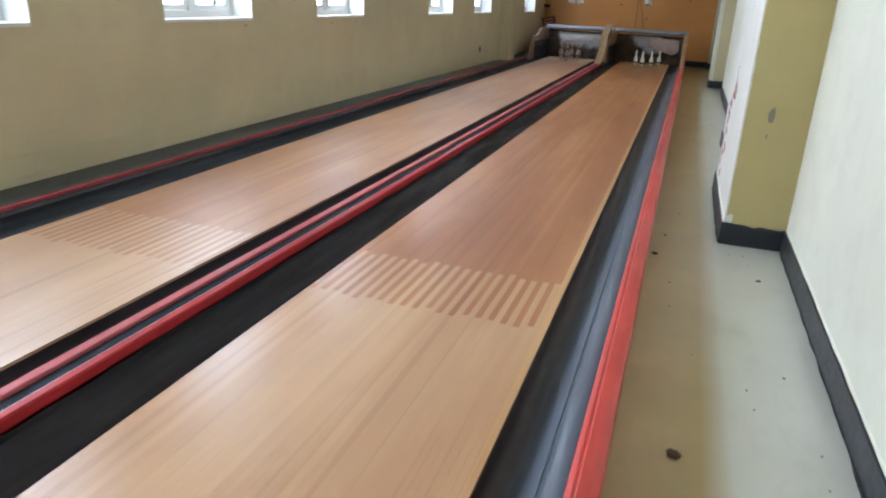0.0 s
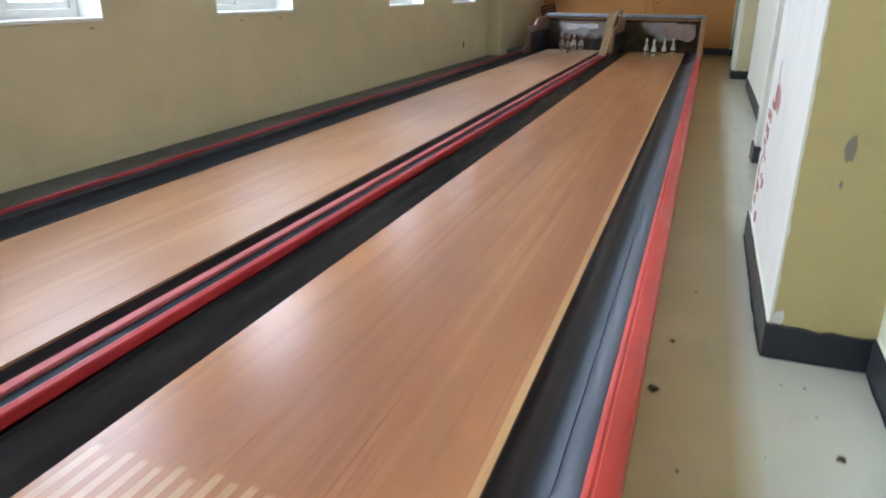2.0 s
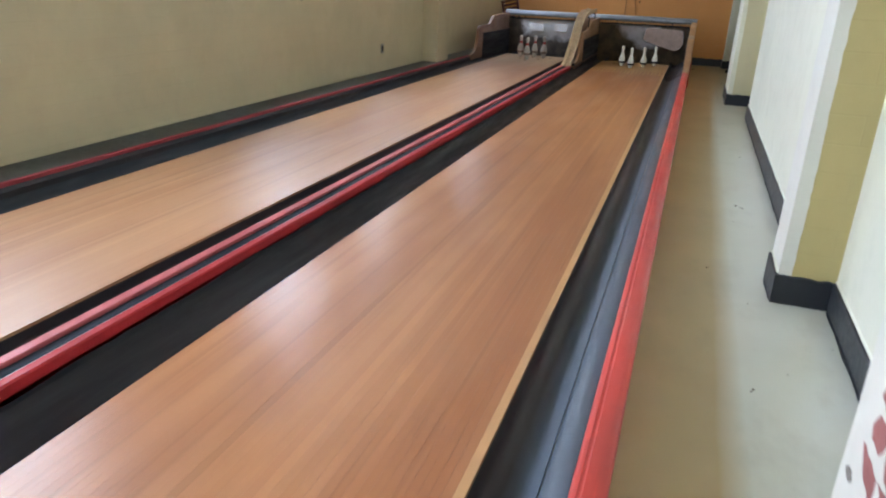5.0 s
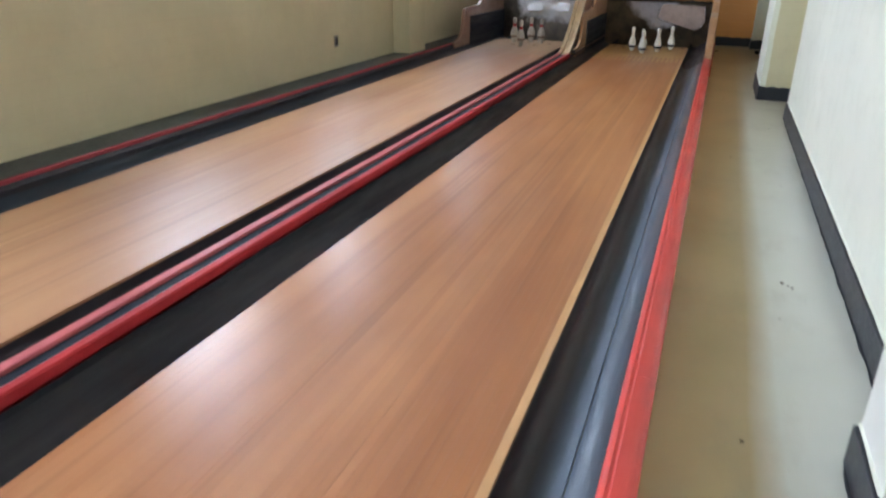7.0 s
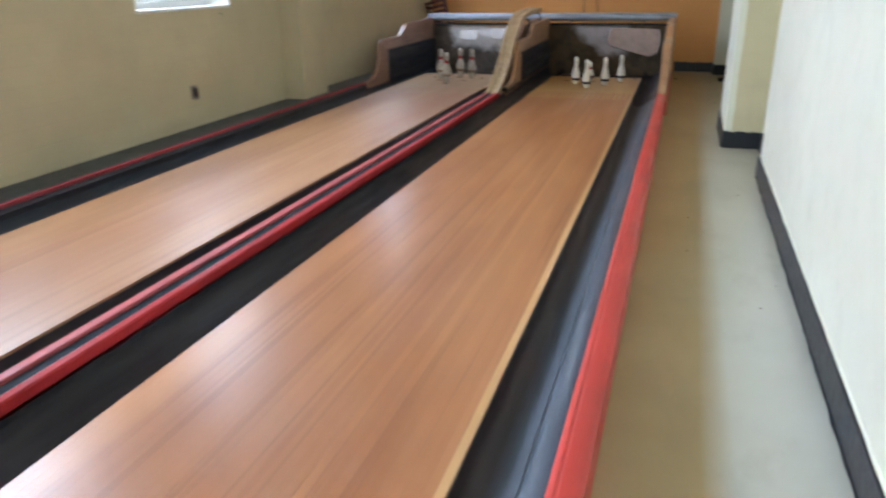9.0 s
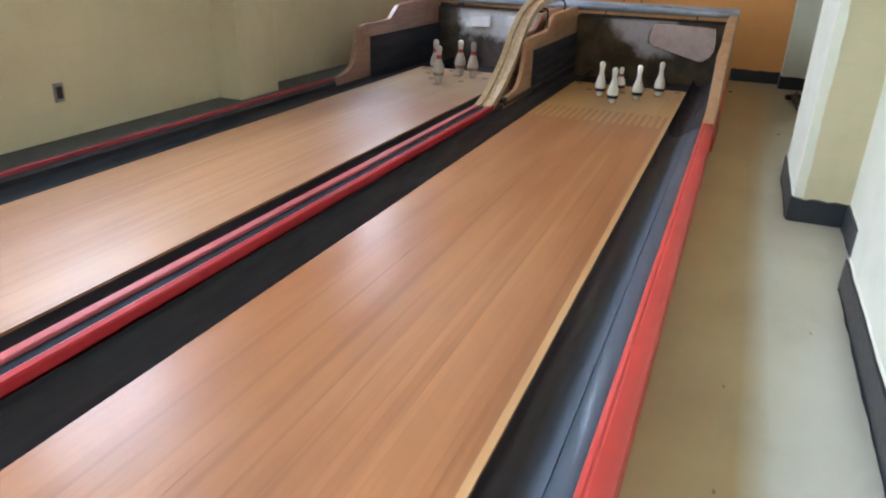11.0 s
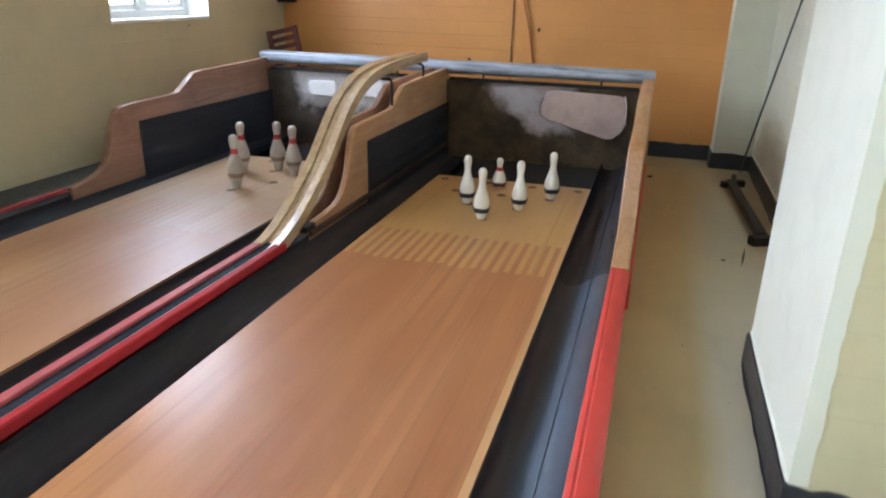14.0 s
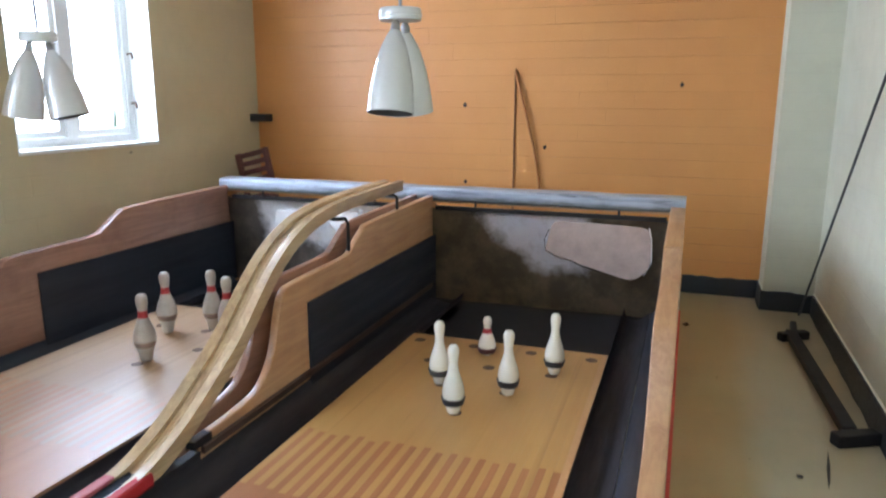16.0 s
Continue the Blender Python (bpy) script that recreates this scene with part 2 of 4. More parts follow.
M_pin = simple("glossy_white_pin", (0.83, 0.80, 0.68), 0.25, coat=0.5, scale=12, vary=0.12)
M_pin_old = simple("yellowed_pin", (0.52, 0.47, 0.40), 0.35, coat=0.3, scale=9, vary=0.35)
M_belt = simple("brown_worn_belt", (0.30, 0.21, 0.16), 0.5, scale=14, vary=0.5)
M_band = simple("black_rubber_band", (0.025, 0.027, 0.035), 0.6)
M_dark_red = simple("dark_red_rubber", (0.11, 0.025, 0.025), 0.5)
M_red_band = simple("red_pin_stripe", (0.42, 0.03, 0.03), 0.4)
M_shade = simple("grey_enamel_shade", (0.60, 0.60, 0.56), 0.3, 0.3, coat=0.4, scale=6, vary=0.1)
M_shade_in = simple("dark_shade_inside", (0.06, 0.06, 0.055), 0.5)
M_pit = simple("dark_pit_lining", (0.022, 0.018, 0.018), 0.95)
M_brick = painted("old_red_brick", (0.37, 0.135, 0.12), 0.85, 0.35, 4.0, 0.0015)
M_chair = plain_wood("dark_red_chair_wood", (0.13, 0.04, 0.035), (0.08, 0.02, 0.02), "Z")
M_rust = simple("rusty_iron", (0.20, 0.115, 0.07), 0.8, 0.2, scale=60, vary=0.6)
M_glass = Mat("window_glass", (1, 1, 1), 0.02)
M_glass.b.inputs["Transmission Weight"].default_value = 1.0
M_glass = M_glass.m
M_grass = simple("lawn", (0.07, 0.11, 0.035), 0.9, scale=3, vary=0.5)


def lit_flank_paint(name, left, right, x0, x1):
    """Gutter enamel with the light on its outer flank painted in, softly blended along x."""
    m = Mat(name, left, 0.5, coat=0.08, coat_rough=0.3)
    sep = m.node("ShaderNodeSeparateXYZ")
    m.link(m.coords(), sep.inputs[0])
    n = m.noise(m.coords((9, 0.8, 9)), 1.0, 7, 0.7)
    e = m.math("ADD", sep.outputs["X"], m.math("MULTIPLY", n, 0.012))
    r = m.node("ShaderNodeMapRange")
    r.inputs["From Min"].default_value, r.inputs["From Max"].default_value = x0, x1
    m.link(e, r.inputs["Value"])
    c = m.mix(r.outputs[0], left, right)
    c = m.mix(m.math("MULTIPLY", m.ramp(n, (0.6, 0.0), (0.72, 1.0)), 0.15), c, shade(left, 1.8))
    m.base(c)
    m.rough(m.ramp(n, (0.3, 0.48), (0.7, 0.62)))
    return m.m


def orange_blocks():
    m = Mat("orange_block_paint", (0.60, 0.235, 0.07), 0.42)
    info = m.node("ShaderNodeObjectInfo")
    v = m.coords()
    big, fine = m.noise(v, 0.8, 6), m.noise(v, 40, 5, 0.65)
    c = m.mix(m.ramp(big, (0.3, 0.0), (0.7, 1.0)), (0.60, 0.25, 0.065), (0.68, 0.31, 0.085))
    c = m.mix(m.math("MULTIPLY", info.outputs["Random"], 0.18), c, (0.54, 0.23, 0.06))
    m.base(c)
    m.rough(m.ramp(fine, (0.3, 0.35), (0.8, 0.6)))
    m.bump((fine, 0.0007), (m.noise(v, 6, 4), 0.002))
    return m.m


def floor_tones():
    m = Mat("worn_two_tone_floor", (0.5, 0.5, 0.4), 0.28, coat=0.25, coat_rough=0.2)
    v = m.coords()
    sep = m.node("ShaderNodeSeparateXYZ")
    m.link(v, sep.inputs[0])
    # tan beside the rail, paler grey towards the east wall
    wob = m.math("MULTIPLY", m.noise(m.coords((1, 0.6, 1)), 1.5, 5), 0.05)
    edge = m.math("ADD", sep.outputs["X"], wob)
    tone = m.node("ShaderNodeMapRange")
    tone.inputs["From Min"].default_value, tone.inputs["From Max"].default_value = 0.18, 0.275
    m.link(edge, tone.inputs["Value"])
    # the grey falls back towards tan from y 11 to 17
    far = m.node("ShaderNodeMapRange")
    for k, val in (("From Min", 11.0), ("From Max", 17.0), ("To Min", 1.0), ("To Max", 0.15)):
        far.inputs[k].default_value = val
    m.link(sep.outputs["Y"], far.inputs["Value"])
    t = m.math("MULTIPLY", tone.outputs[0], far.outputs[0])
    mid, fine = m.noise(v, 1.6, 3, 0.5), m.noise(v, 70, 4)
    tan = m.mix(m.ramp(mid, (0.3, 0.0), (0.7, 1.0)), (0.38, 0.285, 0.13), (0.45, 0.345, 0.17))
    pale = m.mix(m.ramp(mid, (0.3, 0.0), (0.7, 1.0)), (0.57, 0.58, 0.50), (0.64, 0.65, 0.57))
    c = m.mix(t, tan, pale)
    grime = m.noise(m.coords((2.2, 1.1, 1)), 1.5, 6, 0.65)
    c = m.mix(m.math("MULTIPLY", m.ramp(grime, (0.52, 0.0), (0.72, 1.0)), 0.22), c, (0.20, 0.165, 0.10))
    c = m.mix(m.math("MULTIPLY", m.ramp(m.noise(v, 26, 5, 0.7), (0.66, 0.0), (0.76, 1.0)), 0.18), c, (0.16, 0.13, 0.09))
    m.base(c)
    m.bump((fine, 0.0002))
    return m.m


def leather(name, dark, pale, sides, amount):
    """Old pit curtain: dark hide, pale inside the given sides (each ax, az, c: inside where ax x + az z + c > 0). The
    pale is scuffing on the left curtain, painted sheen on the right.
    """
    m = Mat(name, dark, 0.45, coat=0.2, coat_rough=0.3)
    v = m.coords()
    sep = m.node("ShaderNodeSeparateXYZ")
    m.link(v, sep.inputs[0])
    n = m.noise(v, 5, 7, 0.65)
    d = None
    for ax, az, c0 in sides:
        e = m.math("ADD", m.math("ADD", m.math("MULTIPLY", sep.outputs["X"], ax), m.math("MULTIPLY", sep.outputs["Z"], az)), c0)
        d = e if d is None else m.math("MINIMUM", d, e)
    d = m.math("ADD", d, m.math("MULTIPLY", m.math("SUBTRACT", n, 0.5), 0.28))
    spot = m.ramp(d, (0.0, 0.0), (0.09, 1.0))
    brown = m.mix(m.ramp(n, (0.42, 0.0), (0.62, 1.0)), dark, shade(dark, 1.9))
    c = m.mix(m.math("MULTIPLY", spot, amount), brown, pale)
    c = m.mix(m.math("MULTIPLY", m.ramp(m.noise(v, 16, 6, 0.7), (0.5, 0.0), (0.7, 1.0)), 0.2), c, shade(dark, 0.9))
    m.base(c)
    m.rough(m.ramp(n, (0.3, 0.32), (0.8, 0.6)))
    m.bump((n, 0.006), (m.noise(v, 120, 3), 0.0005))
    return m.m


def vinyl():
    """Blue-grey beam cover: scuffed pale on top, worn to the dark backing along its lower edge, split in places."""
    m = Mat("worn_blue_grey_vinyl", (0.3, 0.34, 0.38), 0.45, coat=0.25)
    v = m.coords()
    sep = m.node("ShaderNodeSeparateXYZ")
    m.link(v, sep.inputs[0])
    n = m.noise(m.coords((1.5, 20, 20)), 1.4, 8, 0.7)
    ragged = m.noise(m.coords((7, 7, 14)), 1.0, 7, 0.7)
    c = m.mix(m.ramp(n, (0.35, 0.0), (0.62, 1.0)), (0.50, 0.55, 0.62), (0.24, 0.26, 0.30))
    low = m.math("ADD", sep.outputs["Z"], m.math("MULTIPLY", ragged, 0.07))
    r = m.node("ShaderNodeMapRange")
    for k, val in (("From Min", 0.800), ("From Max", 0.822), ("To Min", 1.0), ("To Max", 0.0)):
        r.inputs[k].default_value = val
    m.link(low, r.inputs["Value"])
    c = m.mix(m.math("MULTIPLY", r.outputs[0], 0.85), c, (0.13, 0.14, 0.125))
    c = m.mix(m.ramp(m.noise(m.coords((1, 9, 9)), 2.5, 6, 0.7), (0.6, 0.0), (0.68, 1.0)), c, (0.05, 0.05, 0.05))
    m.base(c)
    m.bump((n, 0.003), (ragged, 0.004))
    return m.m


# slate on the outer flank is window light put into the enamel's colour
M_gutter_right = lit_flank_paint("dark_to_lit_gutter_enamel", (0.022, 0.018, 0.020), (0.055, 0.073, 0.10), -0.385, -0.345)
M_orange = orange_blocks()
M_floor = floor_tones()
# the right curtain's pale triangle is a sheen put into its colour
M_leather_r = leather("brown_leather_curtain", (0.13, 0.10, 0.062), (0.80, 0.82, 0.88), ((0.645, 0.764, 0.471), (0.1, 1.0, -0.19), (-1.0, 0.0, -0.68)), 0.9)
M_leather_l = leather("scuffed_leather_curtain", (0.12, 0.10, 0.08), (0.92, 0.93, 0.92), ((1.0, 0.1, 3.12), (0.05, 1.0, -0.2)), 0.9)
M_patch_tan = simple("pinkish_leather_patch", (0.60, 0.45, 0.38), 0.35, coat=0.3, scale=8, vary=0.3, relief=0.002)
M_patch_white = simple("white_canvas_patch", (0.84, 0.80, 0.76), 0.6, scale=10, vary=0.15)
M_cushion = vinyl()


# ---- mesh helpers ----
def link_mesh(name, bm, material, parent=None, label=""):
    mesh = bpy.data.meshes.new(name)
    bm.normal_update()
    bm.to_mesh(mesh)
    bm.free()
    mats = material if isinstance(material, (list, tuple)) else [material]
    for x in mats:
        mesh.materials.append(x)
    ob = new(name, mesh)
    if parent:
        ob.parent = parent
    if label:
        ob["label"] = label
    return ob


part = link_mesh


def box(bm, lo, hi, mat=0):
    v = [bm.verts.new((x, y, z)) for z in (lo[2], hi[2]) for y in (lo[1], hi[1]) for x in (lo[0], hi[0])]
    for idx in ((0, 2, 3, 1), (4, 5, 7, 6), (0, 1, 5, 4), (2, 6, 7, 3), (0, 4, 6, 2), (1, 3, 7, 5)):
        f = bm.faces.new([v[i] for i in idx])
        f.material_index = mat
    return v


def bevel(bm, width, segments=2):
    bmesh.ops.bevel(bm, geom=bm.edges[:], offset=width, segments=segments, affect="EDGES", profile=0.6)


def box_bm(lo, hi, r=0.0, seg=2):
    bm = bmesh.new()
    box(bm, lo, hi)
    if r:
        bevel(bm, r, seg)
    return bm


def prism(points, axis, lo, hi):
    """A closed outline pushed along an axis. points are (u, v) in the other two axes, in order x, y, z."""
    bm = bmesh.new()

    def at(u, v, w):
        return {"x": (w, u, v), "y": (u, w, v), "z": (u, v, w)}[axis]

    a = [bm.verts.new(at(u, v, lo)) for u, v in points]
    b = [bm.verts.new(at(u, v, hi)) for u, v in points]
    n = len(points)
    bm.faces.new(a)
    bm.faces.new(b[::-1])
    for i in range(n):
        bm.faces.new((a[i], b[i], b[(i + 1) % n], a[(i + 1) % n]))
    bmesh.ops.recalc_face_normals(bm, faces=bm.faces[:])
    return bm


def smooth(ob, angle=35):
    for p in ob.data.polygons:
        p.use_smooth = True
    ob.data.set_sharp_from_angle(angle=radians(angle))
    return ob


def lathe(profile, steps=32, cap=True):
    bm = bmesh.new()
    rings = []
    for r, z in profile:
        rings.append([bm.verts.new((r * math.cos(2 * math.pi * i / steps), r * math.sin(2 * math.pi * i / steps), z)) for i in range(steps)])
    for a, b in zip(rings, rings[1:]):
        for i in range(steps):
            bm.faces.new((a[i], a[(i + 1) % steps], b[(i + 1) % steps], b[i]))
    if cap:
        bm.faces.new(rings[0][::-1])
        bm.faces.new(rings[-1])
    return bm


def tube(points, radius, steps=10):
    bm = bmesh.new()
    rings = []
    pts = [Vector(p) for p in points]
    for i, p in enumerate(pts):
        d = (pts[min(i + 1, len(pts) - 1)] - pts[max(i - 1, 0)]).normalized()
        s = d.cross(Vector((0, 0, 1)) if abs(d.z) < 0.9 else Vector((1, 0, 0))).normalized()
        u = s.cross(d)
        rings.append([bm.verts.new(p + radius * (math.cos(2 * math.pi * k / steps) * s + math.sin(2 * math.pi * k / steps) * u)) for k in range(steps)])
    for a, b in zip(rings, rings[1:]):
        for k in range(steps):
            bm.faces.new((a[k], a[(k + 1) % steps], b[(k + 1) % steps], b[k]))
    bm.faces.new(rings[0][::-1])
    bm.faces.new(rings[-1])
    bmesh.ops.recalc_face_normals(bm, faces=bm.faces[:])
    return bm


def empty(name, at=(0, 0, 0), **tags):
    ob = new(name)
    ob.location = at
    return tagged(ob, **tags)


# ---- structure ----
tagged(link_mesh("ground", box_bm((-600, -600, -0.6), (-4.2, 600, -0.5)), M_grass), kind="structure", category="ground", label="green lawn outside below the windows")
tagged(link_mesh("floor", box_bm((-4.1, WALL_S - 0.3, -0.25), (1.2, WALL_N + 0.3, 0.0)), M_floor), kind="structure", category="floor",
       label="worn glossy tan and grey concrete floor of the walkway")
tagged(link_mesh("ceiling", box_bm((-4.1, WALL_S - 0.3, CEIL), (1.2, WALL_N + 0.3, CEIL + 0.2)), M_ceiling), kind="structure", category="ceiling", label="plain off-white painted ceiling")


def wall_west():
    """The window wall: a slab with one opening per window."""
    bm = bmesh.new()
    x0, x1 = WALL_W - 0.36, WALL_W
    box(bm, (x0, WALL_S, -0.25), (x1, WALL_N, SILL))
    box(bm, (x0, WALL_S, HEAD), (x1, WALL_N, CEIL))
    y = WALL_S
    for a, b in WINDOWS:
        box(bm, (x0, y, SILL), (x1, a, HEAD))
        y = b
    box(bm, (x0, y, SILL), (x1, WALL_N, HEAD))
    return tagged(link_mesh("wall_west", bm, M_wall_w), kind="structure", category="wall", label="cream painted masonry wall with deep windows")


wall_west()


def window(i, a, b):
    w = tagged(empty("window_%d" % i, (WALL_W, (a + b) / 2, SILL)), kind="structure", category="window", label="white painted casement window in a deep white reveal")
    h, l = (b - a) / 2, HEAD - SILL
    x = -0.25
    # plastered reveal and sill, 4 mm over the masonry
    bm = bmesh.new()
    box(bm, (-0.34, -h, -0.002), (0.004, -h + 0.006, l))
    box(bm, (-0.34, h - 0.006, -0.002), (0.004, h, l))
    box(bm, (-0.34, -h + 0.006, l - 0.006), (0.004, h - 0.006, l))
    part("reveal", bm, M_white, w)
    part("window_sill", box_bm((-0.34, -h + 0.006, 0.0), (0.012, h - 0.006, 0.022), 0.004), M_white, w, "chipped white painted sill")
    bm = bmesh.new()
    for lo, hi in (((x, -h + 0.006, 0.022), (x + 0.06, -h + 0.06, l - 0.006)), ((x, h - 0.06, 0.022), (x + 0.06, h - 0.006, l - 0.006)),
                   ((x, -h + 0.06, 0.022), (x + 0.06, h - 0.06, 0.075)), ((x, -h + 0.06, l - 0.06), (x + 0.06, h - 0.06, l - 0.006)),
                   ((x - 0.005, -0.04, 0.075), (x + 0.065, 0.04, l - 0.06))):
        box(bm, lo, hi)
    part("window_frame", bm, M_white, w)
    for s in (-1, 1):
        lo, hi = sorted((s * 0.042, s * (h - 0.062)))
        bm = bmesh.new()
        z0, z1, t = 0.078, l - 0.063, 0.04
        box(bm, (x + 0.012, lo, z0), (x + 0.048, lo + t, z1))
        box(bm, (x + 0.012, hi - t, z0), (x + 0.048, hi, z1))
        box(bm, (x + 0.012, lo + t, z0), (x + 0.048, hi - t, z0 + t))
        box(bm, (x + 0.012, lo + t, z1 - t), (x + 0.048, hi - t, z1))
        part("sash", bm, M_white, w)
        p = part("pane", box_bm((x + 0.026, lo + t, z0 + t), (x + 0.030, hi - t, z1 - t)), M_glass, w)
        p.visible_shadow = False
    for z in (0.28, 0.62):
        part("stay_hook", tube([(x + 0.05, h - 0.03, z), (x + 0.09, h - 0.02, z + 0.01), (x + 0.1, h - 0.018, z - 0.03)], 0.008, 8), M_rust, w, "rusty brown iron window hook")


for i, (a, b) in enumerate(WINDOWS):
    window(i + 1, a, b)


def slab(name, lo, hi, mat, label, cat="wall"):
    return tagged(link_mesh(name, box_bm(lo, hi), mat), kind="structure", category=cat, label=label)


slab("wall_east", (WALL_E, WALL_S, -0.25), (1.1, 8.5, CEIL), M_wall_e, "white painted masonry wall along the walkway")
slab("wall_east_middle", (0.56, 8.5, -0.25), (1.1, 13.5, CEIL), M_wall_e, "white painted wall section standing slightly forward")
slab("wall_east_recess", (WALL_E, 13.5, -0.25), (1.1, 14.4, CEIL), M_wall_e, "white painted wall recess beside a pier")
slab("wall_east_far", (WALL_E_FAR, 14.4, -0.25), (1.1, WALL_N, CEIL), M_wall_far, "cream white painted wall at the pit end")
slab("wall_south", (WALL_W - 0.3, WALL_S - 0.3, -0.25), (1.1, WALL_S, CEIL), M_wall_s, "cream painted end wall")

NAMES = iter(("pier_near", "pier_second", "pier_third"))
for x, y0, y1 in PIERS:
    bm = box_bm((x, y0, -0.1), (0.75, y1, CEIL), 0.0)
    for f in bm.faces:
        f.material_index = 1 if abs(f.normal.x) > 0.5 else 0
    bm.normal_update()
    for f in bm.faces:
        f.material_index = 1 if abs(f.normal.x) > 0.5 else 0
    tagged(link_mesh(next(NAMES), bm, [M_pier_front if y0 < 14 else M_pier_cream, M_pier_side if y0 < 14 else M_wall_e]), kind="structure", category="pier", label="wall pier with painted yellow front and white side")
bm = box_bm((0.41, 18.87, -0.1), (0.8, WALL_N + 0.02, CEIL))
tagged(link_mesh("pier_corner", bm, M_wall_far), kind="structure", category="pier", label="off-white pier in the far corner")
bm = box_bm((WALL_W - 0.05, 14.64, -0.1), (-3.52, 15.12, CEIL), 0.008)
tagged(link_mesh("pilaster", bm, M_wall_w), kind="structure", category="pilaster", label="cream painted pilaster on the window wall")
slab("wall_north", (WALL_W - 0.3, WALL_N, -0.25), (1.1, WALL_N + 0.3, CEIL), M_orange, "orange painted block wall behind the pin pits")

SK = 0.132


def skirting(name, pts):
    """A painted skirting that follows a line of wall corners, 14 mm off the wall: its top edge is hand cut and uneven, and the paint laps a little onto the floor."""
    bm = bmesh.new()
    for i, ((x0, y0), (x1, y1), (nx, ny)) in enumerate(pts):
        n = max(2, int(math.hypot(x1 - x0, y1 - y0) / 0.035))
        rows = []
        for k in range(n + 1):
            x, y = x0 + (x1 - x0) * k / n, y0 + (y1 - y0) * k / n
            q = Vector((x * 9, y * 9, i))
            top = SK + 0.004 * noise.noise(q * 0.5) + (0.014 if ny else 0.003) * noise.noise(q * 4)
            lap = 0.0 if k in (0, n) else max(0.0005, 0.006 + 0.007 * noise.noise(q * 0.8 + Vector((0, 0, 50))))
            rows.append([bm.verts.new((x + nx * d, y + ny * d, z)) for d, z in ((0.0, 0.0), (0.0, top), (0.012, top), (0.014, top - 0.003), (0.014, 0.0016), (0.0145 + lap, 0.0012), (0.0145 + lap, 0.0))])
        for a, b in zip(rows, rows[1:]):
            for j in range(7):
                bm.faces.new((a[j], a[(j + 1) % 7], b[(j + 1) % 7], b[j]))
        bm.faces.new(rows[0])
        bm.faces.new(rows[-1][::-1])
    bmesh.ops.recalc_face_normals(bm, faces=bm.faces[:])
    bead = bmesh.new()
    for i, ((x0, y0), (x1, y1), (nx, ny)) in enumerate(pts):
        if ny:
            continue
        n = max(2, int(abs(y1 - y0) / 0.05))
        rows = []
        for k in range(n + 1):
            y = y0 + (y1 - y0) * k / n
            w = 0.008 + 0.004 * noise.noise(Vector((y * 6, i, 9)))
            rows.append([bead.verts.new((x0 + nx * d, y, z)) for d, z in ((0.0, SK + 0.0072), (0.0, SK + 0.0135), (w, SK + 0.0072))])
        for a, b in zip(rows, rows[1:]):
            for j in range(3):
                bead.faces.new((a[j], a[(j + 1) % 3], b[(j + 1) % 3], b[j]))
        bead.faces.new(rows[0])
        bead.faces.new(rows[-1][::-1])
    bmesh.ops.recalc_face_normals(bead, faces=bead.faces[:])
    skirt = tagged(link_mesh(name, bm, M_skirt), kind="structure", category="skirting", label="black painted skirting along the wall foot")
    part("plaster_bead", bead, M_wall_e, skirt, "pale uneven plaster line over the skirting")
    return skirt


def paint_margin(name, x, y, wide, seed, z0=0.134, z1=CEIL):
    """White wall paint lapped round a pier's corner onto its yellow front, with a ragged brushed edge."""
    bm = bmesh.new()
    rows, n = [], int((z1 - z0) / 0.02)
    for k in range(n + 1):
        z = z0 + (z1 - z0) * k / n
        w = wide + 0.006 * noise.noise(Vector((seed, 0, z * 3))) + 0.005 * noise.noise(Vector((seed, 5, z * 22)))
        rows.append([bm.verts.new(p) for p in ((x - 0.0012, y - 0.0012, z), (x + w, y - 0.0012, z), (x + w, y + 0.002, z), (x - 0.0012, y + 0.002, z))])
    for a, b in zip(rows, rows[1:]):
        for j in range(4):
            bm.faces.new((a[j], a[(j + 1) % 4], b[(j + 1) % 4], b[j]))
    bm.faces.new(rows[0][::-1])
    bm.faces.new(rows[-1])
    bmesh.ops.recalc_face_normals(bm, faces=bm.faces[:])
    return tagged(link_mesh(name, bm, M_pier_side if y < 14 else M_wall_e), kind="structure", category="paint", label="ragged white paint margin down the pier corner")


for k, wide in enumerate((0.008, 0.055, 0.048)):
    paint_margin("trim", PIERS[k][0], PIERS[k][1], wide, k + 3.3)

W, S, N = (-1, 0), (0, -1), (0, 1)
segs = [((WALL_E, WALL_S), (WALL_E, 4.716), W)]
for k, (x, y0, y1) in enumerate(PIERS):
    back = (WALL_E, 0.56, WALL_E_FAR)[k]
    front = (WALL_E, WALL_E, WALL_E)[k]
    segs += [((x - 0.014, y0), (front, y0), S), ((x, y0), (x, y1), W), ((x - 0.014, y1), (back, y1), N)]
segs += [((WALL_E, 6.264), (WALL_E, 8.186), W), ((0.56, 8.514), (0.56, 13.5), W), ((0.546, 13.5), (WALL_E, 13.5), N),
         ((WALL_E, 13.514), (WALL_E, 14.336), W), ((WALL_E_FAR, 15.314), (WALL_E_FAR, 18.856), W), ((0.396, 18.87), (WALL_E_FAR, 18.87), S),
         ((0.41, 18.87), (0.41, WALL_N - 0.014), W), ((-0.12, WALL_N), (0.41, WALL_N), S)]
skirting("skirting_east", segs)


# ---- lanes ----
BOARDS = 39
OPEN_JOINTS = (15, 26)
PITCH = LANE_W / BOARDS


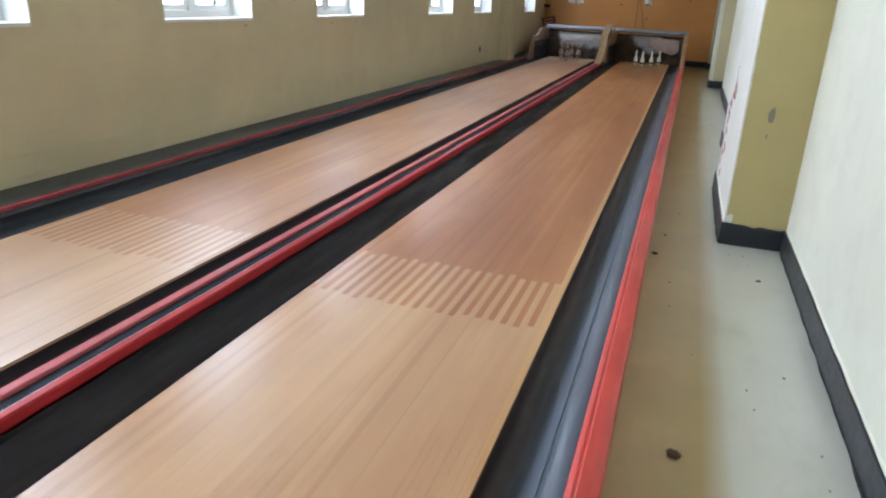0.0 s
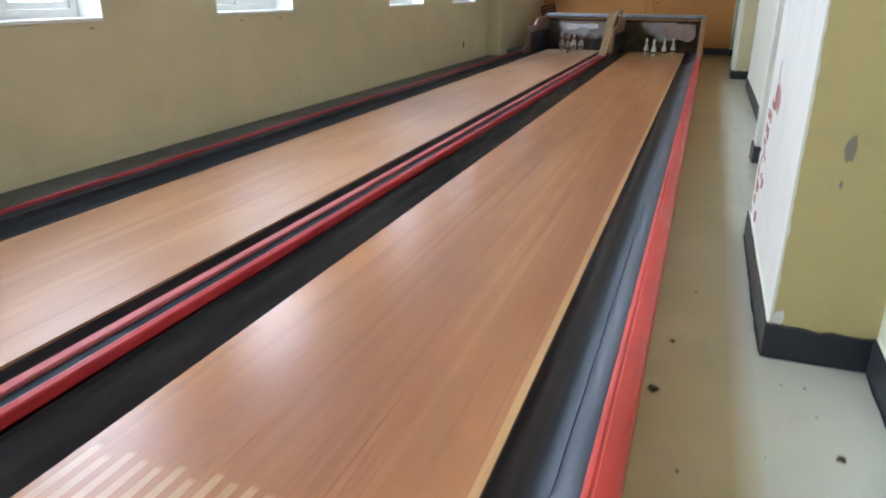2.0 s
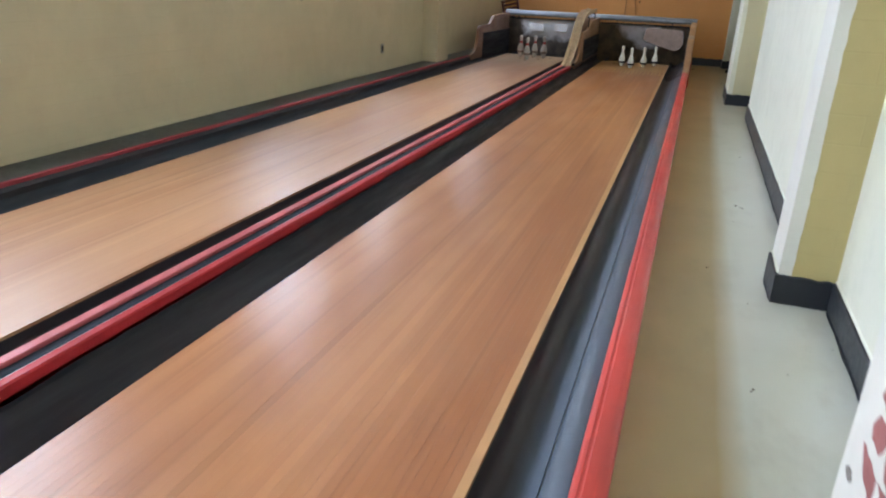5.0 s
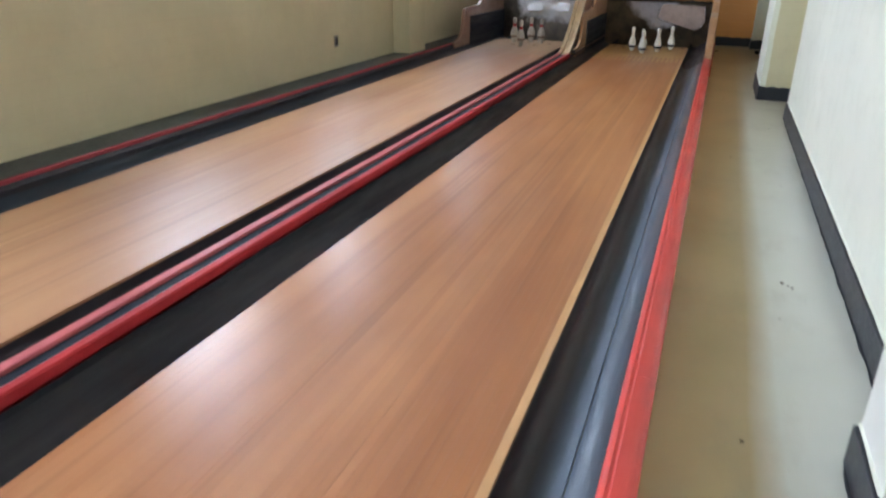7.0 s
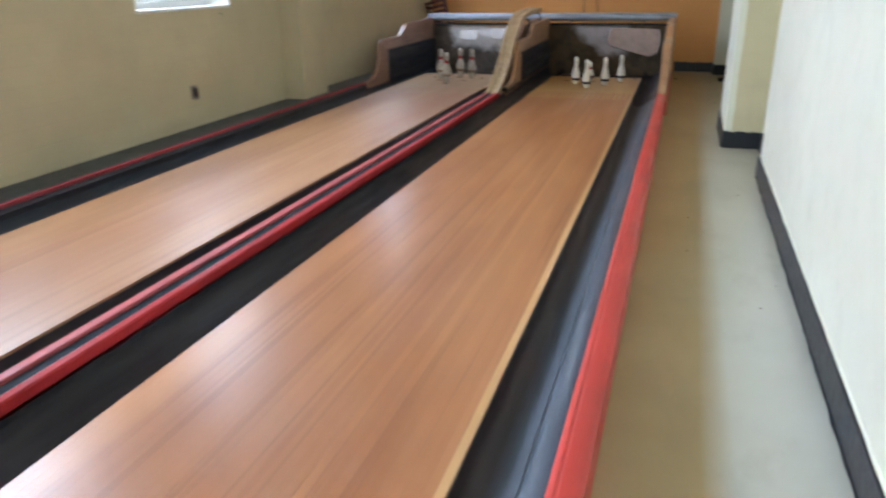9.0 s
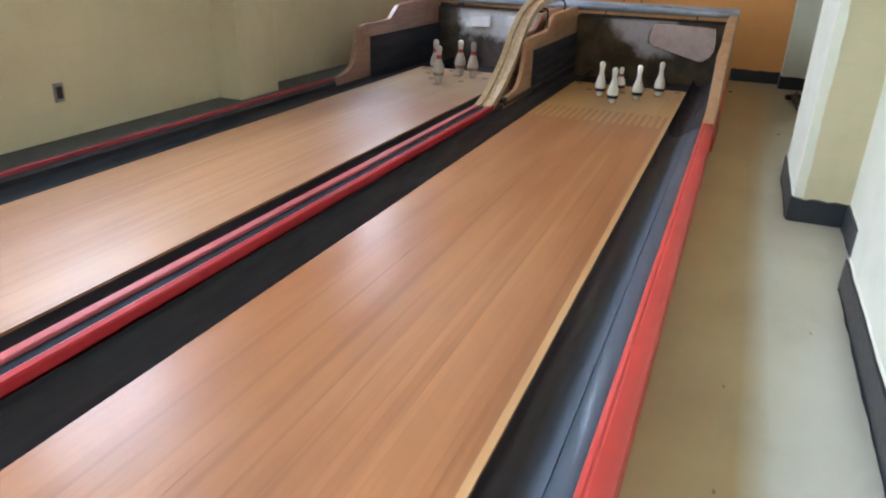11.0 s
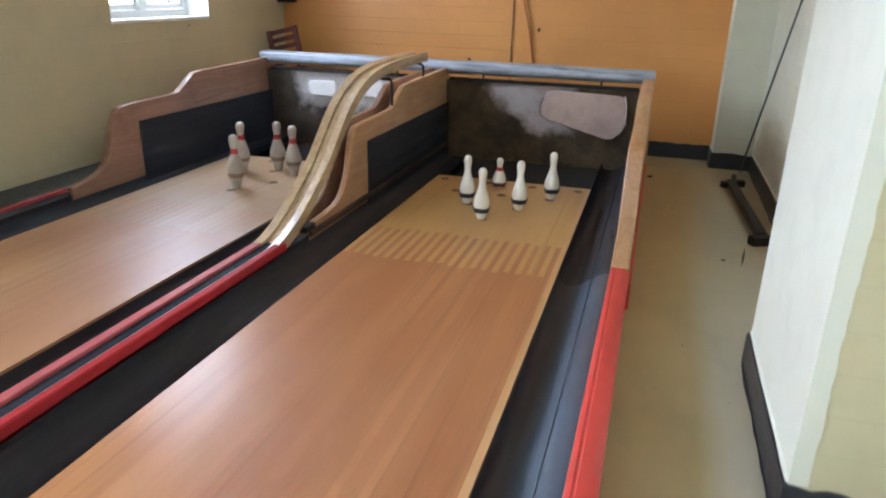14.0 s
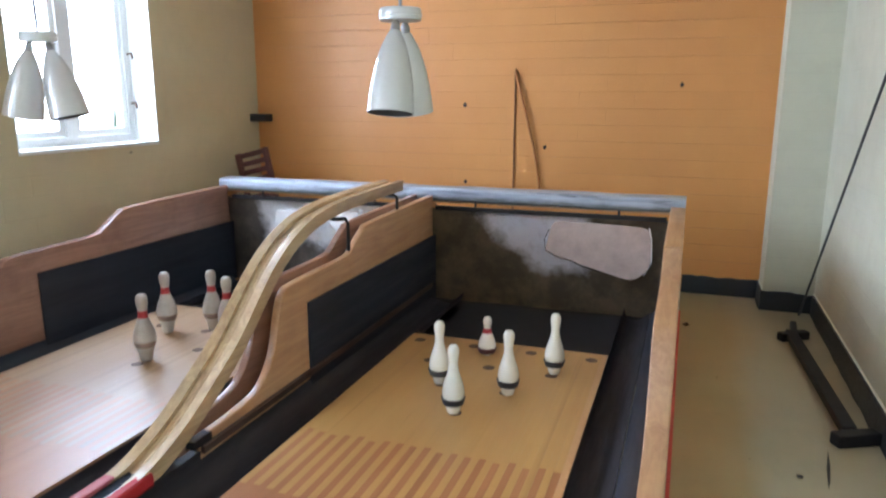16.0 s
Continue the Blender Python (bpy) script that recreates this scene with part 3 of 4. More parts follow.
def board_mesh(length, gap=0.00025, cache={}):
    key = (round(length, 4), gap)
    if key not in cache:
        bm = box_bm((gap, 0, -0.04), (PITCH - 0.00025, length, 0))
        me = bpy.data.meshes.new("board")
        bm.to_mesh(me)
        bm.free()
        cache[key] = me
    return cache[key]


def lane(x0, label):
    top = tagged(empty("bowling_lane", (x0, LANE_START, LANE_Z)), label=label, category="bowling lane", group="bowling lanes")
    part("lane_bed", box_bm((0, 0, -LANE_Z), (LANE_W, DECK_END - LANE_START, -0.041)), M_pit, top)
    part("tail_plank", box_bm((0, DECK_END - LANE_START, -LANE_Z), (LANE_W, DECK_END - LANE_START + 0.03, -0.004)), M_pit, top)
    return top


def lane_boards(top):
    rnd = random.Random(5)
    for i in range(BOARDS):
        n = NEAR_SPLICE[i % 2] + rnd.uniform(-0.02, 0.02)
        f = FAR_SPLICE[i % 2] + rnd.uniform(-0.015, 0.015)
        gap = 0.0009 if top is right_lane and i in OPEN_JOINTS else 0.00025
        edge = top is right_lane and i == BOARDS - 1
        cuts = [LANE_START, n, f, DECK_END]
        for k in range(3):
            me = board_mesh(round(cuts[k + 1] - cuts[k] - 0.0006, 3), gap if k == 1 else 0.00025)
            ob = new("board", me)
            ob.parent = top
            ob.location = (i * PITCH, cuts[k] - LANE_START, 0)
            mat = M_edge if edge else ((M_maple, M_pine, M_deck) if top is right_lane else (M_dull_maple, M_dull_pine, M_dull_deck))[k]
            if not me.materials:
                me.materials.append(mat)
            ob.material_slots[0].link = "OBJECT"
            ob.material_slots[0].material = mat


right_lane = lane(RIGHT_LANE, "varnished maple and pine lane with short splice strips, beside the walkway")
left_lane = lane(LEFT_LANE, "varnished maple and pine lane below the windows")


def run(name, outline, y0, y1, mat, label="", parent=None, r=0):
    bm = prism(outline, "y", y0, y1)
    if r:
        bevel(bm, r, 2)
    ob = part(name, bm, mat, parent, label)
    return smooth(ob)


def trough(x0, x1, depth=0.085, t=0.008, n=10):
    """Outline of a concave gutter between two edges."""
    c, w = (x0 + x1) / 2, (x1 - x0) / 2
    top = [(c + w * math.cos(math.pi * (1 - k / n)), LANE_Z - 0.012 - depth * math.sin(math.pi * k / n)) for k in range(n + 1)]
    low = [(x, z - t) for x, z in top[::-1]]
    return top + low


Y0, Y1 = LANE_START, 18.12
SIDE = [(-0.292, 0.0), (-0.292, 0.116), (-0.286, 0.123), (-0.272, 0.133), (-0.255, 0.143), (-0.238, 0.150), (-0.224, 0.153), (-0.215, 0.153), (-0.215, 0.0)]
g = tagged(empty("gutter", (0, 0, 0)), label="blue-black painted channel between lane and red rail, coloured slate on its lit side", category="gutter", group="gutters")
low = [(-0.449, 0.138), (-0.446, 0.105), (-0.436, 0.082), (-0.415, 0.068), (-0.39, 0.064), (-0.365, 0.070), (-0.34, 0.083), (-0.318, 0.100), (-0.295, 0.117)]
run("channel", low + [(x, z - 0.008) for x, z in low[::-1]], Y0, 15.7, M_gutter_right, parent=g)
# from y 15.7 on, channel and side board take darker colours
run("pit_channel", low + [(x, z - 0.008) for x, z in low[::-1]], 15.7, Y1, M_gutter, "black end of the gutter inside the pit", parent=g)
run("side_board", SIDE, Y0, 15.7, M_gutter_blue, "slate blue gutter board", parent=g)
run("pit_side_board", SIDE, 15.7, Y1, M_pad, "dark navy board inside the pit", parent=g)
for x0, x1, lab in ((-1.744, -1.511, "black painted gutter beside the divider"), (-2.089, -1.901, "narrow black gutter beyond the divider"), (-3.379, -3.151, "navy gutter under the window wall")):
    g = tagged(empty("gutter", (0, 0, 0)), label=lab, category="gutter", group="gutters")
    run("channel", trough(x0, x1), Y0, Y1, M_gutter if x0 > -3 else M_navy, parent=g)
    part("gutter_base", box_bm((x0 + 0.01, Y0, 0.0), (x1 - 0.01, Y1, 0.03)), M_pit, g)

# red rail beside the walkway
rail = tagged(empty("side_rail", (0, 0, 0)), label="scuffed glossy red wooden rail along the walkway", category="rail")
run("rail_board", [(-0.212, 0.0), (-0.212, 0.165), (-0.131, 0.165), (-0.131, 0.0)], Y0, 15.64, M_red, parent=rail)
for y0, y1 in ((Y0, 1.48), (1.481, 4.93), (4.931, 8.41), (8.411, 12.02), (12.021, 15.64)):
    run("rail_cap", [(-0.214, 0.1655), (-0.214, 0.197), (-0.211, 0.204), (-0.204, 0.209), (-0.196, 0.2105), (-0.192, 0.2075), (-0.187, 0.2075), (-0.183, 0.211), (-0.170, 0.210), (-0.152, 0.207), (-0.138, 0.200), (-0.129, 0.190), (-0.127, 0.1655)], y0, y1, M_red, parent=rail)

# divider between the lanes
div = tagged(empty("lane_divider", (0, 0, 0)), label="red capped divider with a dark groove between the two lanes", category="divider")
run("divider_cap", [(-1.783, 0.17), (-1.783, 0.207), (-1.779, 0.211), (-1.750, 0.211), (-1.744, 0.205), (-1.744, 0.172)], Y0, 15.42, M_red_div, "glossy red capping", parent=div)
run("divider_cap", [(-1.892, 0.16), (-1.892, 0.207), (-1.887, 0.211), (-1.852, 0.211), (-1.848, 0.207), (-1.848, 0.16)], Y0, 15.36, M_pink, "faded pinkish red capping", parent=div)
run("groove", [(-1.848, 0.10), (-1.848, 0.196), (-1.783, 0.196), (-1.783, 0.10)], Y0, 15.42, M_groove, "navy painted groove", parent=div)
run("divider_body", [(-1.90, 0.0), (-1.90, 0.16), (-1.848, 0.16), (-1.848, 0.1), (-1.783, 0.1), (-1.783, 0.17), (-1.745, 0.17), (-1.745, 0.0)], Y0, 15.66, M_gutter, "black painted divider board", parent=div)
run("metal_strip", [(-1.793, 0.1965), (-1.793, 0.203), (-1.789, 0.203), (-1.789, 0.1965)], Y0, 15.4, M_steel, "thin grey metal strip", parent=div)


def ragged_edge():
    """The lower edge of the red paint on the divider's black face."""
    bm = bmesh.new()
    rnd = random.Random(11)
    y, z, n = Y0, 0.15, 420
    top, low = [], []
    for k in range(n):
        yy = Y0 + (15.42 - Y0) * k / (n - 1)
        z = 0.162 + 0.012 * noise.noise(Vector((yy * 1.7, 3.1, 0))) + 0.006 * noise.noise(Vector((yy * 14, 7.7, 0)))
        top.append(bm.verts.new((-1.7437, yy, 0.1722)))
        low.append(bm.verts.new((-1.7437, yy, z)))
    for k in range(n - 1):
        bm.faces.new((low[k], low[k + 1], top[k + 1], top[k]))
    bmesh.ops.solidify(bm, geom=bm.faces[:], thickness=0.001)
    return bm


part("paint_edge", ragged_edge(), M_red_div, div, "uneven lower edge of the red paint")

# ledge and rail under the windows
wl = tagged(empty("window_rail", (0, 0, 0)), label="thin red line of rail on a dark ledge below the windows", category="rail")
run("rail_top", [(-3.434, 0.19), (-3.434, 0.209), (-3.431, 0.212), (-3.405, 0.212), (-3.402, 0.209), (-3.402, 0.19)], Y0, 15.8, M_red_thin, parent=wl)
run("rail_body", [(-3.434, 0.0), (-3.434, 0.19), (-3.402, 0.19), (-3.38, 0.17), (-3.38, 0.0)], Y0, 15.8, M_gutter, parent=wl)
for k, (a, b) in enumerate(((Y0, 14.64), (15.12, 18.1))):
    tagged(link_mesh("ledge", box_bm((WALL_W, a, 0.0), (-3.434, b, 0.20), 0.004), M_ledge), label="dark green-grey painted ledge along the wall foot", category="ledge", kind="structure")
tagged(link_mesh("ledge", box_bm((-3.52, 14.64, 0.0), (-3.434, 15.12, 0.20)), M_ledge), label="dark green-grey painted ledge passing the pilaster", category="ledge", kind="structure")
tagged(link_mesh("approach", box_bm((WALL_W, WALL_S, 0.0), (-0.122, LANE_START - 0.002, LANE_Z), 0.003), M_maple), label="varnished wooden approach before the lanes", category="approach", kind="structure")


# ---- pin pits ----
def curve(points, n=6):
    """Catmull-Rom through (u, v) points."""
    out = []
    p = [points[0], *points, points[-1]]
    for i in range(1, len(p) - 2):
        for k in range(n):
            t = k / n
            q = []
            for a in (0, 1):
                p0, p1, p2, p3 = (p[i - 1][a], p[i][a], p[i + 1][a], p[i + 2][a])
                q.append(0.5 * (2 * p1 + (p2 - p0) * t + (2 * p0 - 5 * p1 + 4 * p2 - p3) * t * t + (3 * p1 - p0 - 3 * p2 + p3) * t ** 3))
            out.append(tuple(q))
    out.append(points[-1])
    return out


KICK = [(15.66, 0.222), (15.95, 0.228), (16.08, 0.262), (16.17, 0.36), (16.22, 0.5), (16.27, 0.60), (16.38, 0.628), (16.85, 0.638), (16.95, 0.668), (17.08, 0.74), (17.22, 0.766), (18.16, 0.785)]


def kickback(x0, x1, mat, label, pad_side, foot=15.66):
    top = tagged(empty("kickback", (0, 0, 0)), label=label, category="kickback", group="pin pit side boards")
    pts = curve([(foot, 0.212), *KICK[1:]], 5)
    bm = prism(pts + [(18.16, 0.0), (foot, 0.0)], "x", x0, x1)
    rim = [e for e in bm.edges if abs(e.verts[0].co.x - e.verts[1].co.x) < 1e-5 and max(v.co.z for v in e.verts) > 0.1]
    bmesh.ops.bevel(bm, geom=rim, offset=0.007, segments=3, affect="EDGES", profile=0.5)
    ob = part("board", bm, mat, top)
    smooth(ob, 30)
    for s in pad_side:
        x = x1 if s > 0 else x0
        lo, hi = sorted((x, x + s * 0.012))
        part("pad", box_bm((lo, 16.46, 0.06), (hi, 18.19, 0.51), 0.003), M_pad, top, "navy blue padded lower panel")
    return top


kickback(-0.215, -0.130, M_kick_wood, "worn wooden pit side board in line with the red rail", (-1,), 15.642)
kickback(-1.785, -1.747, M_kick_wood, "varnished wooden pit side board with a curved front", (1,))
kickback(-1.90, -1.862, M_kick_dark, "reddish wooden pit side board with a curved front", (-1,))
kickback(-3.43, -3.38, M_kick_dark, "reddish wooden pit side board under the window", (1,), 15.82)
part_m = tagged(link_mesh("foot_moulding", box_bm((-1.744, 15.66, 0.16), (-1.725, 18.1, 0.19), 0.004), plain_wood("dark_moulding_wood", (0.11, 0.055, 0.035), (0.05, 0.027, 0.02))), category="moulding", label="narrow dark wooden moulding above the gutter")
tagged(link_mesh("rail_trim", box_bm((-0.1295, 15.66, 0.0), (-0.116, 18.2, 0.13), 0.002), M_red), category="trim", label="thin red painted trim at the foot of the pit board")

# pit floor, curtains and cushion beams
tagged(link_mesh("pit_floor", box_bm((-3.38, DECK_END + 0.03, 0.002), (-0.215, 18.9, 0.03)), M_pit), kind="structure", category="pit", label="dark pit floor behind the pin decks")


def curtain(x0, x1, mat, label):
    bm = bmesh.new()
    nx, nz = 28, 14
    grid = []
    for i in range(nx + 1):
        col = []
        for j in range(nz + 1):
            u, v = i / nx, j / nz
            x, z = x0 + (x1 - x0) * u, 0.04 + (0.69 - 0.04) * v
            y = 18.22 + 0.018 * noise.noise(Vector((x * 3, 0, z * 2))) + 0.04 * (1 - v) ** 2 + 0.006 * noise.noise(Vector((x * 11, 1, z * 9)))
            col.append(bm.verts.new((x, y, z)))
        grid.append(col)
    for i in range(nx):
        for j in range(nz):
            bm.faces.new((grid[i][j], grid[i + 1][j], grid[i + 1][j + 1], grid[i][j + 1]))
    bmesh.ops.solidify(bm, geom=bm.faces[:], thickness=-0.012)
    ob = tagged(link_mesh("pit_curtain", bm, mat), label=label, category="curtain", group="pit curtains")
    return smooth(ob, 60)


def patch(owner, pts, mat, label):
    bm = prism(pts, "y", 18.186, 18.198)
    bevel(bm, 0.003, 1)
    return part("patch", bm, mat, owner, label)


cr = curtain(-1.779, -0.219, M_leather_r, "dark brown leather pit curtain with a pinkish repair")
patch(cr, curve([(-0.98, 0.455), (-0.90, 0.42), (-0.62, 0.345), (-0.44, 0.30), (-0.36, 0.34), (-0.315, 0.42), (-0.325, 0.57), (-0.345, 0.63), (-0.45, 0.645), (-0.80, 0.655), (-0.925, 0.645), (-0.955, 0.57)], 3), M_patch_tan, "pinkish leather patch with a torn lower edge")
smooth(part("patch_border", tube([(-0.335, 18.184, 0.645), (-0.316, 18.184, 0.57), (-0.308, 18.184, 0.42), (-0.352, 18.184, 0.335)], 0.004, 6), M_patch_white, cr, "thin pale border along the patch"), 60)
smooth(part("tear", tube([(-0.955, 18.184, 0.60), (-0.985, 18.184, 0.53), (-0.975, 18.184, 0.46), (-0.90, 18.184, 0.417), (-0.80, 18.184, 0.398), (-0.74, 18.184, 0.370), (-0.62, 18.184, 0.341)], 0.003, 6), M_pit, cr, "dark frayed tear along the patch's edge"), 60)
cl = curtain(-3.424, -1.864, M_leather_l, "grey scuffed leather pit curtain with white patches")
for a, b, c, d in ((-3.0, -2.75, 0.485, 0.612), (-2.55, -2.31, 0.50, 0.625)):
    r = 0.02
    pts = [(a + r, c), (b - r, c), (b, c + r), (b, d - r), (b - r, d), (a + r, d), (a, d - r), (a, c + r)]
    patch(cl, pts, M_patch_white, "white canvas patch")

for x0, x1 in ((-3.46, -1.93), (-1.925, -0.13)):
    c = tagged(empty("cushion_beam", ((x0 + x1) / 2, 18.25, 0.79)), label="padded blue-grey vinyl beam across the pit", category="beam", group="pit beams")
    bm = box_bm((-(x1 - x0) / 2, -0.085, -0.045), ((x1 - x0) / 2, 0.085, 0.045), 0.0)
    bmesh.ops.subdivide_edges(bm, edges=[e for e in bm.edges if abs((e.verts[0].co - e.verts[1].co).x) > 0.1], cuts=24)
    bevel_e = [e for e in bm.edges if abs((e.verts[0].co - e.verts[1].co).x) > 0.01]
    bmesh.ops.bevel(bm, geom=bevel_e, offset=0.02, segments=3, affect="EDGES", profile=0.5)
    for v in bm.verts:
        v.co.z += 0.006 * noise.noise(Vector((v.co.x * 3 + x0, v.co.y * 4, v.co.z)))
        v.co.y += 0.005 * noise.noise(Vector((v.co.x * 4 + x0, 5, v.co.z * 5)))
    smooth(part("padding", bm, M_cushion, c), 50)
    part("backing_board", box_bm((-(x1 - x0) / 2 + 0.01, -0.05, -0.06), ((x1 - x0) / 2 - 0.01, 0.06, -0.042)), M_kick_wood, c)
for x0, x1 in ((-3.37, -1.91), (-1.74, -0.235)):
    rod = tagged(empty("curtain_rod", ((x0 + x1) / 2, 18.2, 0.70)), label="black iron rod holding the pit curtain", category="rod", group="curtain rods")
    w = (x1 - x0) / 2
    part("bar", box_bm((-w, -0.012, -0.018), (w, 0.012, 0.012), 0.002), M_black_iron, rod)
    for u in (-0.62 * w, 0.62 * w):
        part("hanger", tube([(u, -0.014, 0.0), (u, -0.02, 0.04), (u, 0.0, 0.055)], 0.008, 8), M_black_iron, rod)

# the posts that carry the beams
for x in (-3.51, -1.865, -0.222):
    tagged(link_mesh("beam_post", box_bm((x + 0.004, 18.165, 0.0), (x + 0.084, 18.33, 0.73), 0.003), M_kick_wood), label="short wooden post carrying the pit beam", category="post", group="pit posts")

# ball return track
TRACK = curve([(15.33, 0.20), (15.45, 0.222), (15.62, 0.29), (15.80, 0.395), (15.96, 0.50), (16.18, 0.69), (16.32, 0.785), (16.45, 0.845), (16.62, 0.892), (16.88, 0.922), (17.25, 0.932), (17.66, 0.935)], 4)
tr = tagged(empty("ball_return", (0, 0, 0)), label="worn curved wooden ball return track rising to the pit beam", category="ball return")


def track_rail(x0, x1, h, lean=0.0):
    bm = bmesh.new()
    rows = []
    for k, (y, z) in enumerate(TRACK):
        a, b = TRACK[max(k - 1, 0)], TRACK[min(k + 1, len(TRACK) - 1)]
        d = Vector((b[0] - a[0], b[1] - a[1])).normalized()
        n = Vector((-d.y, d.x))
        pts = [(x0, 0.0 - h), (x1, 0.0 - h), (x1, 0.0 + (lean if x1 > -1.82 else 0)), ((x0 + x1) / 2, 0.004), (x0, 0.0 + (lean if x0 < -1.82 else 0))]
        rows.append([bm.verts.new((x, y + n.x * o, z + n.y * o)) for x, o in pts])
    for a, b in zip(rows, rows[1:]):
        for i in range(5):
            bm.faces.new((a[i], a[(i + 1) % 5], b[(i + 1) % 5], b[i]))
    bm.faces.new(rows[0])
    bm.faces.new(rows[-1][::-1])
    bmesh.ops.recalc_face_normals(bm, faces=bm.faces[:])
    return bm


smooth(part("track_rail", track_rail(-1.890, -1.848, 0.055, 0.006), M_track, tr), 40)
smooth(part("track_rail", track_rail(-1.800, -1.756, 0.055, 0.006), M_track, tr), 40)
part("track_bed", track_rail(-1.8475, -1.8005, 0.05), M_track, tr, "dark bed between the rails").location.z = -0.02
smooth(part("bracket", tube([(-1.765, 16.93, 0.655), (-1.765, 16.93, 0.80), (-1.77, 16.91, 0.825), (-1.79, 16.80, 0.84)], 0.009), M_black_iron, tr, "bent black iron bracket"), 60)
smooth(part("bracket", tube([(-1.765, 17.58, 0.775), (-1.765, 17.58, 0.85), (-1.775, 17.54, 0.868), (-1.80, 17.5, 0.875)], 0.009), M_black_iron, tr, "bent black iron bracket"), 60)
part("foot_block", box_bm((-1.775, 15.62, 0.19), (-1.735, 15.72, 0.222), 0.003), M_black_iron, tr, "dark iron foot")


# ---- pins ----
def pin(kind):
    if kind == "duck":
        prof = [(0.020, 0), (0.026, 0.006), (0.030, 0.02), (0.034, 0.038), (0.045, 0.075), (0.047, 0.095), (0.042, 0.125), (0.031, 0.160), (0.0225, 0.19), (0.0195, 0.215), (0.0215, 0.24), (0.0245, 0.262), (0.0235, 0.28), (0.016, 0.295), (0.004, 0.30)]
        lab, mat = "glossy white duckpin with a black rubber band near its foot", M_pin
    elif kind == "short":
        prof = [(0.020, 0), (0.034, 0.012), (0.044, 0.04), (0.044, 0.062), (0.036, 0.09), (0.024, 0.118), (0.018, 0.138), (0.019, 0.155), (0.0225, 0.172), (0.020, 0.19), (0.012, 0.2), (0.003, 0.203)]
        lab, mat = "short white pin with a red neck stripe", M_pin
    else:
        prof = [(0.024, 0), (0.029, 0.01), (0.035, 0.045), (0.049, 0.085), (0.0545, 0.115), (0.050, 0.15), (0.037, 0.19), (0.0255, 0.222), (0.0215, 0.245), (0.0225, 0.265), (0.027, 0.29), (0.0285, 0.31), (0.026, 0.328), (0.017, 0.341), (0.004, 0.345)]
        lab, mat = "yellowed old bowling pin with a red neck stripe", M_pin_old
    top = tagged(empty("bowling_pin"), label=lab, category="bowling pin", group="bowling pins")
    fine = curve(prof, 3)
    smooth(part("body", lathe(fine, 28), mat, top), 60)

    def radius(z):
        for (r0, z0), (r1, z1) in zip(fine, fine[1:]):
            if z0 <= z <= z1:
                return r0 + (r1 - r0) * (z - z0) / max(z1 - z0, 1e-6)
        return 0.02

    def ring(name, z0, z1, out, m, label):
        outer = [(radius(z0 + (z1 - z0) * k / 4) + out, z0 + (z1 - z0) * k / 4) for k in range(5)]
        inner = [(radius(z1) - 0.002, z1), (radius(z0) - 0.002, z0)]
        smooth(part(name, lathe([inner[1], *outer, inner[0]], 28, cap=False), m, top, label), 50)

    if kind == "duck":
        ring("rubber_band", 0.042, 0.070, 0.008, M_band, "black rubber band")
    elif kind == "short":
        ring("neck_stripe", 0.118, 0.142, 0.0012, M_red_band, "red painted stripe")
        ring("rubber_band", 0.014, 0.042, 0.006, M_dark_red, "dark red band")
    else:
        ring("neck_stripe", 0.224, 0.258, 0.0012, M_red_band, "red painted stripe")
        ring("worn_belt", 0.075, 0.105, 0.0006, M_belt, "worn brown belt line")
    return top


DUCKS = [(-0.987, 16.31), (-1.145, 16.585), (-0.817, 16.565), (-0.668, 16.87)]
first = pin("duck")
first.matrix_basis = pose(*DUCKS[0], LANE_Z)
for k, (x, y) in enumerate(DUCKS[1:]):
    copy_thing(first, pose(x, y, LANE_Z, 0, 0, 40 * (k + 1)))
s = pin("short")
s.matrix_basis = pose(-1.037, 17.01, LANE_Z)
OLD = [(-2.615, 16.37), (-2.81, 16.76), (-2.597, 16.88), (-2.43, 16.79)]
old = pin("old")
old.matrix_basis = pose(*OLD[0], LANE_Z)
for k, (x, y) in enumerate(OLD[1:]):
    copy_thing(old, pose(x, y, LANE_Z, 0, 0, 50 * (k + 1)))


def pin_spots(top, x0):
    """Dark dents left by the pins' places, a hair above the boards."""
    for row, n in enumerate((1, 2, 3, 4)):
        for k in range(n):
            bm = lathe([(0.030, 0.0002), (0.030, 0.0007), (0.001, 0.0008)], 18)
            ob = part("pin_spot", bm, M_spot, top, "dark worn pin spot")
            ob.location = (x0 + LANE_W / 2 - 0.1525 * (n - 1) + 0.305 * k - x0, 16.31 + 0.264 * row - LANE_START, 0)


M_spot = simple("dark_pin_spot", (0.14, 0.075, 0.04), 0.6, scale=40, vary=0.6)
pin_spots(right_lane, RIGHT_LANE)
pin_spots(left_lane, LEFT_LANE)

